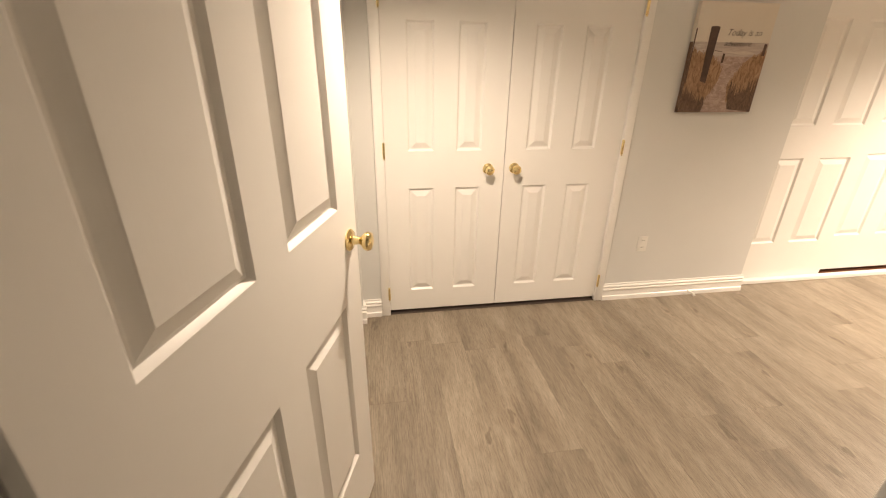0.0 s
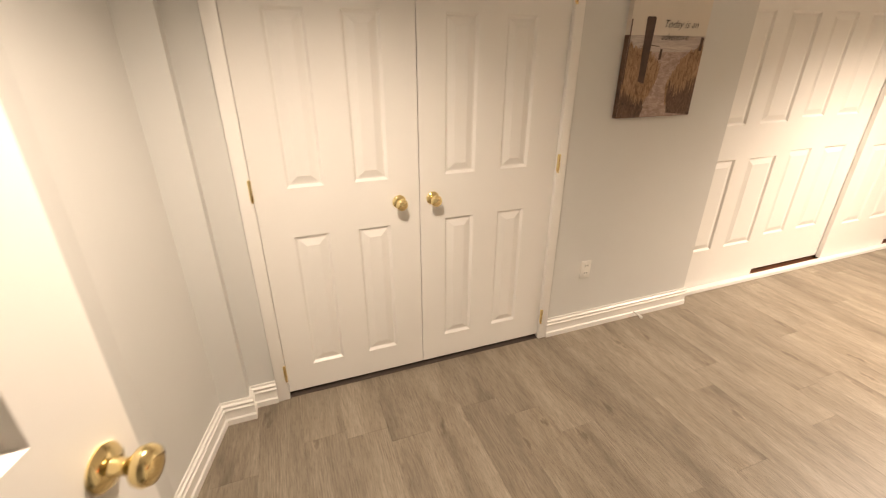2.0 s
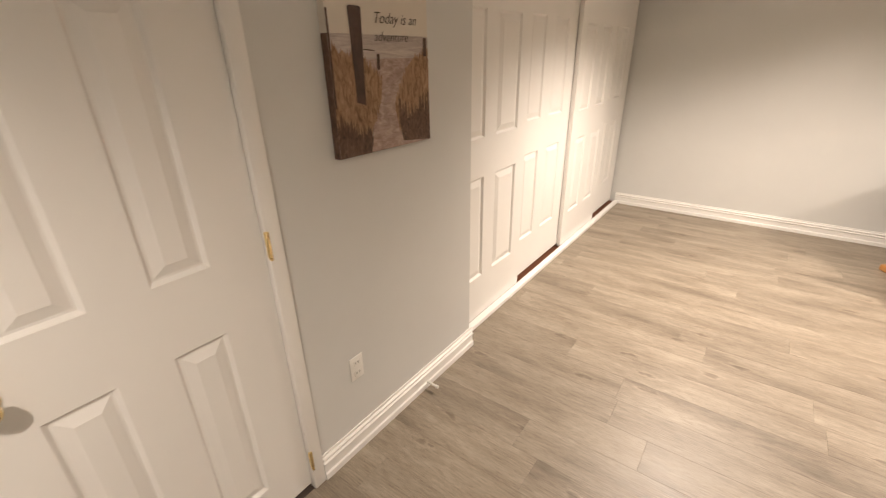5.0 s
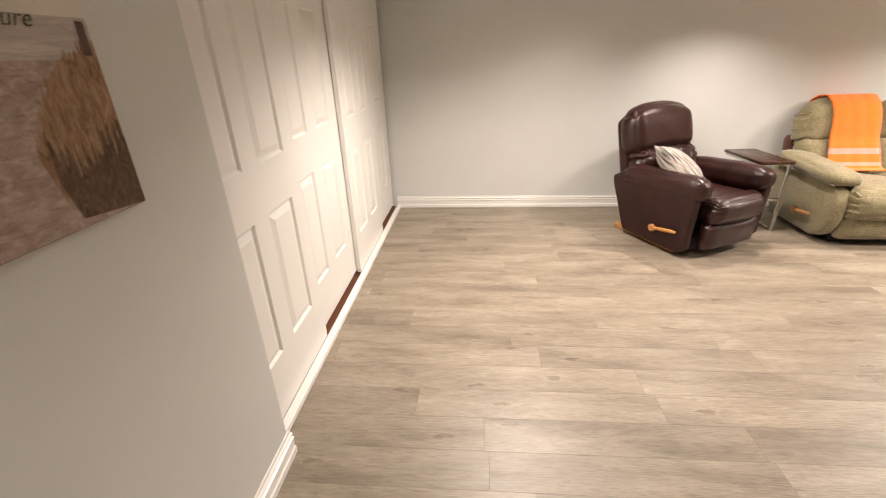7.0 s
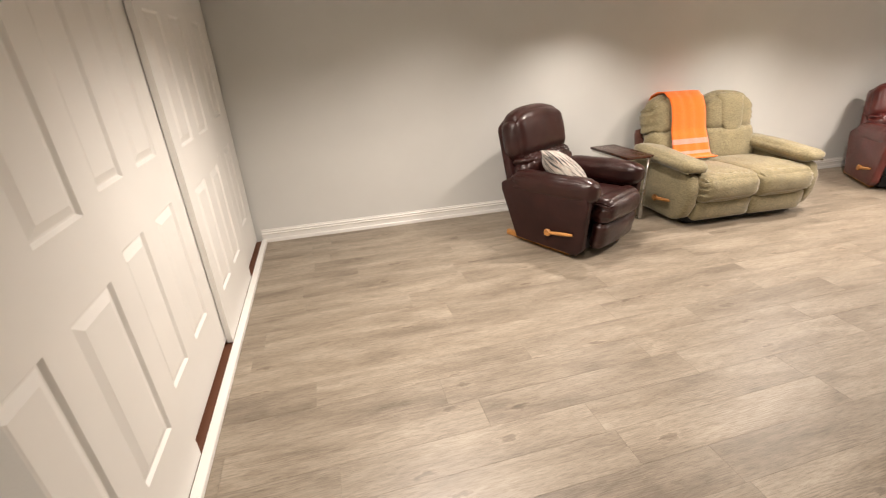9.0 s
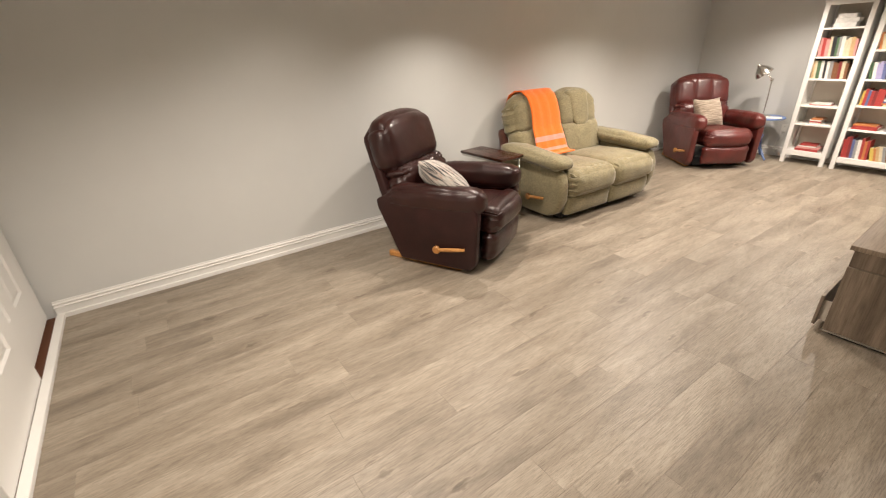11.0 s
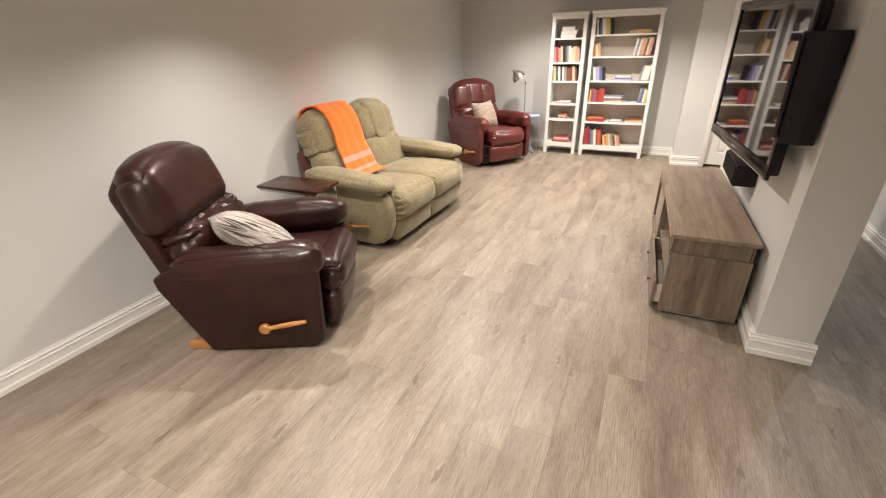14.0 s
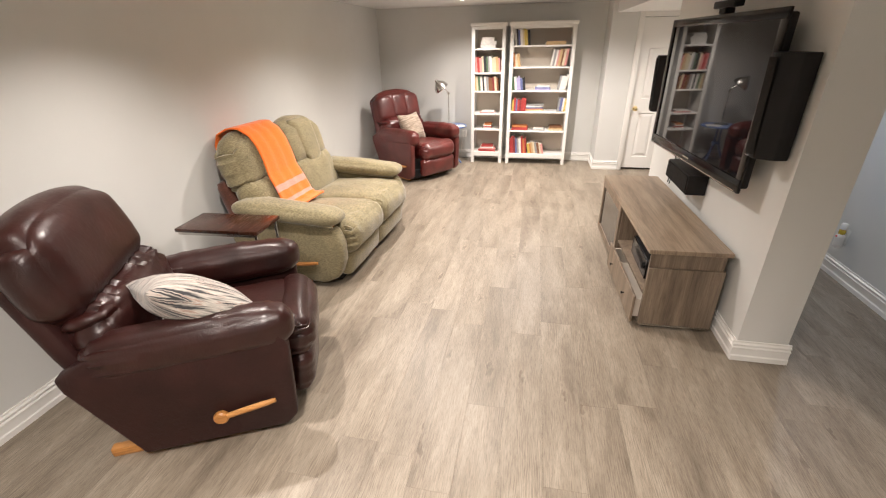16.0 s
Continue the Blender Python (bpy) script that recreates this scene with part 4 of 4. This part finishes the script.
def mixed(colours, h, w):
    return [(c, h * R.uniform(0.88, 1.06), w * R.uniform(0.75, 1.3)) for c in colours.split()]


def pile(x, z, spec, depth=0.19):
    for colour, length, thick in spec:
        book(x + R.uniform(-0.008, 0.008), z, length, thick, colour, R.uniform(-4, 4), depth, True)
        z += thick + 0.001


L, S = 3.750, 4.300
# wide case, from the top shelf down
row(L - 0.02, WIDE[5], mixed("white black blue white cream yellow yellow black", 0.215, 0.026), -6)
pile(3.170, WIDE[5], [("tan", 0.27, 0.045)])
row(L - 0.01, WIDE[4], mixed("orange cream tan", 0.175, 0.028), -8)
row(3.230, WIDE[4], mixed("white grey white pink tan brown cream pink", 0.215, 0.026), 8)
row(L - 0.01, WIDE[3], mixed("green white lilac lilac blue black", 0.19, 0.030), -7)
pile(3.310, WIDE[3], [("lilac", 0.22, 0.022), ("blue", 0.21, 0.018), ("white", 0.18, 0.016)])
row(3.105, WIDE[3], mixed("grey white white white", 0.20, 0.028), 9)
row(L - 0.01, WIDE[2], mixed("yellow red blue red maroon red red", 0.185, 0.026), 0)
pile(3.410, WIDE[2], [("cream", 0.25, 0.022), ("orange", 0.25, 0.016), ("blue", 0.25, 0.018), ("white", 0.24, 0.018), ("grey", 0.25, 0.014)])
row(3.080, WIDE[2], mixed("grey blue white yellow", 0.20, 0.028), 5)
pile(3.610, WIDE[1], [("red", 0.24, 0.022), ("red", 0.23, 0.020), ("orange", 0.22, 0.016)])
pile(3.340, WIDE[1], [("grey", 0.20, 0.014), ("white", 0.15, 0.010)])
pile(3.080, WIDE[1], [("cream", 0.21, 0.022), ("tan", 0.20, 0.020), ("brown", 0.18, 0.018)])
nx = row(L - 0.01, WIDE[0], mixed("red red maroon blue grey white red orange red", 0.25, 0.027), -5)
row(nx - 0.025, WIDE[0], mixed("yellow orange tan cream grey brown cream pink", 0.17, 0.027), -12)
# narrow case
pile(4.115, SLIM[5], [("white", 0.21, 0.050), ("white", 0.22, 0.045), ("white", 0.17, 0.045)])
row(S - 0.005, SLIM[4], mixed("pink red pink cream black green grey white cream cream tan pink", 0.21, 0.029), -5)
row(S - 0.005, SLIM[3], mixed("tan cream green white black white grey brown brown maroon cream brown", 0.20, 0.029), -5)
pile(4.110, SLIM[2], [("pink", 0.22, 0.015), ("white", 0.19, 0.012)])
pile(4.100, SLIM[1], [("white", 0.12, 0.018), ("red", 0.12, 0.018), ("white", 0.12, 0.016), ("orange", 0.11, 0.016)])
pile(4.100, SLIM[0], [("red", 0.26, 0.028), ("pink", 0.25, 0.022), ("white", 0.20, 0.016), ("red", 0.18, 0.014)])

# ---------------------------------------------------------------- television wall


def media_cabinet():
    t = thing("media_cabinet", "grey-brown wood media cabinet with a drawer pulled open", "cabinet", "", pose(2.65, -1.35, 0, 0, 0, 1.6) @ pose(-2.65, 1.35, 0))
    x0, x1, y0, y1 = 2.212, 2.648, -2.965, -1.335
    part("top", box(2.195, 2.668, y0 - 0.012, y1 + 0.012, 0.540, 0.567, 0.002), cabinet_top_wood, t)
    part("plinth", box(x0 + 0.02, x1 - 0.03, y0 + 0.01, y1 - 0.01, 0.0, 0.020), black_plastic, t, "dark plinth")
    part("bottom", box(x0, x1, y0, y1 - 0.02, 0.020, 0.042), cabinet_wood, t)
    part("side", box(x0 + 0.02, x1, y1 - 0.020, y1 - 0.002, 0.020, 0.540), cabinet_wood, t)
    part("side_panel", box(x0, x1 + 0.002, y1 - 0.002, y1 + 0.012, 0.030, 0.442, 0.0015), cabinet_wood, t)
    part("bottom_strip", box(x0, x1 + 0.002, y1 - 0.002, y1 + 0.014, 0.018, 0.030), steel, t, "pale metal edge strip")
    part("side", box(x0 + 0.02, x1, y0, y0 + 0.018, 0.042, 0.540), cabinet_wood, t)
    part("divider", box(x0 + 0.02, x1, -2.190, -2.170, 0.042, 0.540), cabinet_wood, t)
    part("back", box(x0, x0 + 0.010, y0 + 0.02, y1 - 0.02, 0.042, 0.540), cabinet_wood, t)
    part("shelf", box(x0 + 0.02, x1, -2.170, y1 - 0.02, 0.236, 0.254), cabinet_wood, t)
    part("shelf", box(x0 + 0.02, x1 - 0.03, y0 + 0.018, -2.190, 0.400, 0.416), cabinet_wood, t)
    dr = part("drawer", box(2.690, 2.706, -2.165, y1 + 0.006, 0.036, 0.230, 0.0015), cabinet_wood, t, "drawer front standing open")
    part("drawer_box", box(2.30, 2.690, -2.145, -2.133, 0.06, 0.19), shelf_back, dr)
    part("drawer_box", box(2.30, 2.690, y1 - 0.037, y1 - 0.025, 0.06, 0.19), shelf_back, dr)
    part("drawer_floor", box(2.30, 2.690, -2.133, y1 - 0.037, 0.06, 0.068), shelf_back, dr)
    for y in (-1.55, -1.98):
        part("knob", lathe([(0, 0), (0.004, 0), (0.004, 0.012), (0.010, 0.016), (0.010, 0.021), (0, 0.023)], 14, pose(2.706, y, 0.125, 0, 90, 0)), dark_metal, dr, "small dark metal knob")
    door = part("glass_door", box(x1 + 0.004, x1 + 0.008, y0 + 0.05, -2.235, 0.098, 0.478), smoked_glass, t, "smoked glass door")
    for a in ((y0 + 0.004, -2.180, 0.048, 0.10), (y0 + 0.004, -2.180, 0.476, 0.536), (y0 + 0.004, y0 + 0.052, 0.10, 0.476), (-2.237, -2.180, 0.10, 0.476)):
        part("frame", box(x1 + 0.001, x1 + 0.018, *a), cabinet_wood, door)
    return t


media_cabinet()
rcv = thing("av_receiver", "black receiver box on the cabinet's open shelf", "receiver", "", pose(2.44, -1.72, 0.254))
part("body", box(-0.15, 0.17, -0.22, 0.22, 0.012, 0.145, 0.004), black_plastic, rcv)
part("front_panel", box(0.17, 0.178, -0.218, 0.218, 0.014, 0.143, 0.002), gloss_black, rcv)
part("dial", lathe([(0, 0), (0.022, 0), (0.020, 0.015), (0, 0.016)], 20, pose(0.178, 0.15, 0.085, 0, 90, 0)), dark_metal, rcv)
for y in (-0.18, 0.18):
    part("foot", box(-0.1, 0.1, y - 0.015, y + 0.015, 0, 0.012), black_plastic, rcv)


def television():
    near, far = Vector((2.250, -1.335)), Vector((2.385, -2.74))
    w = (far - near).length
    a = math.degrees(math.atan2(near.y - far.y, near.x - far.x))
    t = thing("television", "large black flat television on a wall arm, switched off", "television", "", pose(*((near + far) / 2), 1.392, 0, 0, a))
    # local: x runs along the set towards its near end, -y is the screen side
    h = 0.455
    part("cabinet_back", box(-w / 2 + 0.02, w / 2 - 0.02, -0.018, 0.030, -h + 0.02, h - 0.02, 0.012, 2), black_plastic, t)
    for b in ((-w / 2, w / 2, -h, -h + 0.075), (-w / 2, w / 2, h - 0.050, h), (-w / 2, -w / 2 + 0.048, -h + 0.075, h - 0.05), (w / 2 - 0.048, w / 2, -h + 0.075, h - 0.05)):
        part("bezel", box(b[0], b[1], -0.038, -0.018, b[2], b[3], 0.004, 2), gloss_black, t)
    part("screen", box(-w / 2 + 0.048, w / 2 - 0.048, -0.030, -0.020, -h + 0.075, h - 0.05), screen_glass, t, "dark glossy screen")
    part("badge", box(-0.05, 0.05, -0.040, -0.038, -h + 0.030, -h + 0.042), steel, t)
    part("trim_strip", box(-w / 2 + 0.03, w / 2 - 0.03, -0.0405, -0.038, -h + 0.006, -h + 0.012), steel, t, "silver lower trim")
    arm = box(-0.12, 0.12, 0.030, 0.075, -0.12, 0.12, 0.004)
    part("wall_mount", arm, dark_metal, t)
    part("wall_plate", box(-0.10, 0.10, 0.075, 0.135, -0.16, 0.16, 0.004), dark_metal, t)
    return t


television()


def wall_speaker(at):
    t = thing("wall_speaker", "tall black wedge loudspeaker on the wall", "loudspeaker", "wall loudspeakers", at)
    bm = bmesh.new()
    pts = [(0.0, -0.085), (0.0, 0.085), (0.075, 0.095), (0.150, 0.045), (0.155, 0.0), (0.150, -0.045), (0.075, -0.095)]
    lo = [bm.verts.new((x * 0.92, y * 0.95, -0.245)) for x, y in pts]
    hi = [bm.verts.new((x, y, 0.245)) for x, y in pts]
    bm.faces.new(lo[::-1])
    bm.faces.new(hi)
    for i in range(7):
        bm.faces.new((lo[i], lo[(i + 1) % 7], hi[(i + 1) % 7], hi[i]))
    bmesh.ops.bevel(bm, geom=bm.edges[:], offset=0.006, segments=2, affect="EDGES", profile=0.5)
    part("cabinet", bm, black_plastic, t)
    g = bmesh.new()
    gp = [(0.158, -0.040), (0.163, 0.0), (0.158, 0.040)]
    a = [g.verts.new((x * 0.93, y, -0.225)) for x, y in gp]
    b = [g.verts.new((x, y, 0.225)) for x, y in gp]
    for i in range(2):
        g.faces.new((a[i], a[i + 1], b[i + 1], b[i]))
    part("grille", g, speaker_cloth, t, "black cloth grille")
    part("badge", box(0.150, 0.156, -0.012, 0.012, -0.236, -0.230), steel, t)
    part("bracket", box(-0.012, 0.0, -0.03, 0.03, -0.08, 0.08), dark_metal, t)
    return t


spk = wall_speaker(pose(TVX + 0.013, -1.245, 1.410))
copy_thing(spk, pose(TVX + 0.013, -3.40, 1.34))
cs = thing("center_speaker", "black centre loudspeaker below the television", "loudspeaker", "wall loudspeakers", pose(TVX + 0.002, -2.30, 0.765))
part("cabinet", box(0.0, 0.135, -0.26, 0.26, -0.072, 0.072, 0.008, 2), black_plastic, cs)
part("grille", box(0.135, 0.142, -0.252, 0.252, -0.064, 0.064, 0.003), speaker_cloth, cs, "black cloth grille")
cb = thing("cable", "black cables hanging below the television", "cable", "", pose(0, 0, 0))
for k in (0.0, 0.03):
    pts = [(TVX + 0.02 + 0.01 * math.sin(i), -2.80 - k - 0.02 * math.sin(i * 0.7 + k * 40), 1.0 - 0.055 * i) for i in range(9)]
    part("wire", tube(pts, 0.005, 6), black_plastic, cb)
sb = thing("sensor_bar", "small black sensor bar standing on the television", "sensor", "", pose(2.315, -2.02, 1.847, 0, 0, 95.6))
part("stand", box(-0.04, 0.04, -0.03, 0.03, 0.0, 0.035, 0.006), black_plastic, sb)
part("bar", box(-0.13, 0.13, -0.03, 0.03, 0.035, 0.075, 0.008, 2), black_plastic, sb)


# ---------------------------------------------------------------- wall fittings


def outlet(at, label="white wall outlet plate"):
    """Front looks to local -y."""
    t = thing("wall_outlet", label, "outlet", "wall outlets", at)
    part("plate", box(-0.036, 0.036, -0.006, 0.0, -0.058, 0.058, 0.003, 2), plastic_white, t)
    for s in (1, -1):
        r = part("receptacle", box(-0.017, 0.017, -0.009, -0.006, s * 0.026 - 0.014, s * 0.026 + 0.014, 0.002), plastic_white, t)
        for x in (-0.007, 0.007):
            part("slot", box(x - 0.0015, x + 0.0015, -0.0095, -0.0088, s * 0.026 - 0.003, s * 0.026 + 0.007), slot_dark, r)
    return t


outlet(pose(1.542, NORTH, 0.437))
outlet(pose(4.505, SOUTH, 0.385, 0, 0, 180), "white wall outlet with a lamp cord")
outlet(pose(1.0, -2.335, 0.325, 0, 0, 90), "white wall outlet holding an air freshener")
cord = thing("cord", "thin white lamp cord hanging to the floor", "cable", "", pose(0, 0, 0))
part("wire", tube([(4.50, SOUTH + 0.015, 0.375), (4.49, SOUTH + 0.03, 0.25), (4.56, SOUTH + 0.04, 0.12), (4.47, SOUTH + 0.06, 0.008)], 0.003, 6), plastic_white, cord)
part("wire", tube([(4.51, SOUTH + 0.015, 0.375), (4.53, SOUTH + 0.03, 0.25), (4.56, SOUTH + 0.05, 0.12), (4.58, SOUTH + 0.07, 0.008)], 0.003, 6), plastic_white, cord)
af = thing("air_freshener", "white plug-in air freshener with a yellow oil bottle", "air freshener", "", pose(1.010, -2.335, 0.300))
part("body", padded(0.045, 0.060, 0.11, 0.018, (0.006, 0, 0), 6, pose(0.026, 0, -0.01)), plastic_white, af)
part("bottle", lathe([(0, 0.045), (0.020, 0.045), (0.022, 0.055), (0.022, 0.075), (0.014, 0.082), (0.014, 0.086), (0, 0.086)], 18, pose(0.026, 0, 0)), oil_yellow, af, "yellow oil bottle")
part("cap", lathe([(0, 0.086), (0.022, 0.086), (0.022, 0.125), (0.018, 0.130), (0, 0.130)], 18, pose(0.026, 0, 0)), plastic_white, af)
part("switch", box(0.045, 0.056, -0.008, 0.008, 0.02, 0.032, 0.001), red_plastic, af, "red switch")
ds = thing("door_stop", "white spring door stop on the baseboard", "door stop", "", pose(2.0, NORTH - 0.018, 0.035))
part("spring", tube([(0, 0, 0), (0, -0.055, -0.002)], 0.0065, 10), plastic_white, ds)
part("tip", tube([(0, -0.055, -0.002), (0, -0.072, -0.003)], 0.009, 10), plastic_white, ds, "white rubber tip")


def canvas_print():
    """A beach path print: cream sky, sea, dunes with grass, sandy path, posts and handwriting."""
    x0, x1, z0, z1 = 1.562, 2.066, 1.333, 1.935
    t = thing("canvas_print", "beach path canvas print with handwritten words", "picture", "", pose(x0, NORTH, z0))
    w, h, d = x1 - x0, z1 - z0, 0.030
    part("canvas", box(0, w, -d, 0, 0.655 * h, h, 0.001), canvas_cream, t)
    part("canvas_wrap", box(0, w, -d, 0, 0, 0.655 * h, 0.001), grass_dark_print, t, "printed brown canvas edge")

    def patch(name, pts, material, lift, label=""):
        bm = bmesh.new()
        f = bm.faces.new([bm.verts.new((x * w, -d - lift, z * h)) for x, z in pts])
        ex = bmesh.ops.extrude_face_region(bm, geom=[f])["geom"]
        bmesh.ops.translate(bm, verts=[g for g in ex if isinstance(g, bmesh.types.BMVert)], vec=(0, 0.0004, 0))
        part(name, bm, material, t, label)

    patch("printed_sea", [(0.003, 0.48), (0.997, 0.48), (0.997, 0.655), (0.003, 0.655)], sea_print, 0.0006)
    patch("printed_sand", [(0.003, 0.003), (0.997, 0.003), (0.997, 0.53), (0.003, 0.53)], sand_print, 0.0010)
    rr = random.Random(8)

    def ragged(base, amp, n):
        return [(x, z + rr.uniform(-amp, amp)) for x, z in [(base[0][0] + (base[1][0] - base[0][0]) * i / n, base[0][1] + (base[1][1] - base[0][1]) * i / n) for i in range(n + 1)]]

    patch("printed_grass", [(0.003, 0.10), *ragged([(0.30, 0.10), (0.44, 0.30)], 0.03, 30), *ragged([(0.46, 0.42), (0.30, 0.53)], 0.03, 30), *ragged([(0.28, 0.54), (0.003, 0.60)], 0.03, 40)], grass_print, 0.0014)
    patch("printed_grass", [(0.62, 0.10), (0.997, 0.06), *ragged([(0.997, 0.58), (0.82, 0.54)], 0.03, 30), *ragged([(0.74, 0.50), (0.58, 0.26)], 0.035, 40)], grass_print, 0.0014)
    patch("printed_grass_shade", [(0.003, 0.003), (0.30, 0.003), *ragged([(0.34, 0.10), (0.003, 0.20)], 0.06, 50)], grass_dark_print, 0.0018)
    patch("printed_grass_shade", [(0.66, 0.03), (0.997, 0.003), *ragged([(0.997, 0.26), (0.62, 0.22)], 0.08, 50)], grass_dark_print, 0.0018)
    patch("printed_post", [(0.20, 0.30), (0.28, 0.28), (0.30, 0.785), (0.285, 0.792), (0.20, 0.792), (0.185, 0.785)], post_brown, 0.0022)
    patch("printed_post", [(0.003, 0.28), (0.018, 0.28), (0.018, 0.77), (0.003, 0.77)], post_brown, 0.0022)
    patch("printed_post", [(0.935, 0.54), (0.975, 0.54), (0.978, 0.645), (0.94, 0.648)], post_brown, 0.0022)
    patch("printed_post", [(0.415, 0.47), (0.445, 0.47), (0.448, 0.555), (0.42, 0.555)], post_brown, 0.0022)
    patch("printed_rail", [(0.30, 0.575), (0.40, 0.57), (0.40, 0.575), (0.30, 0.582)], post_brown, 0.0022)
    for words, x, z, size in (("Today is an", 0.40, 0.715, 0.050), ("adventure", 0.40, 0.622, 0.044)):
        cu = bpy.data.curves.new("lettering", "FONT")
        cu.body, cu.size, cu.shear, cu.extrude, cu.offset = words, size, 0.35, 0.0002, -0.0005
        cu.materials.append(ink)
        ob = new("lettering", cu)
        ob.parent = t
        ob.matrix_basis = pose(x * w, -d - 0.0030, z * h, 90, 0, 0)
    return t


canvas_print()

# ---------------------------------------------------------------- plank floor
floor = structure(link("floor", box(WEST - 0.12, EAST + 0.12, -5.965, 3.0, -0.10, -0.003), underlay), "grey-brown wood-look vinyl plank floor", "floor")
PW, PL, GAP = 0.193, 1.22, 0.0003


def plank_mesh(length):
    bm = box(0, PW - GAP, 0, length - GAP, -0.004, 0.0)
    top = [e for e in bm.edges if all(v.co.z > -0.001 for v in e.verts)]
    bmesh.ops.bevel(bm, geom=top, offset=0.0006, segments=1, affect="EDGES")
    me = bpy.data.meshes.new("plank")
    bmesh.ops.recalc_face_normals(bm, faces=bm.faces[:])
    bm.to_mesh(me)
    bm.free()
    me.materials.append(plank_wood)
    return me


WHOLE = plank_mesh(PL)
RP = random.Random(11)
x = 2.885 - PW * 19
while x < EAST + 0.05:
    y = -5.93 - RP.uniform(0.05, 1.15)
    while y < 2.63:
        y_end = y + PL
        if y_end > -5.85 and not (x < 0.80 and y_end < -0.95):
            a, b = max(y, -5.93), min(y_end, 2.88)
            p = new("plank", WHOLE if b - a > PL - 0.001 else plank_mesh(b - a))
            p.parent = floor
            p.location = (x, a, 0)
        y = y_end
    x += PW
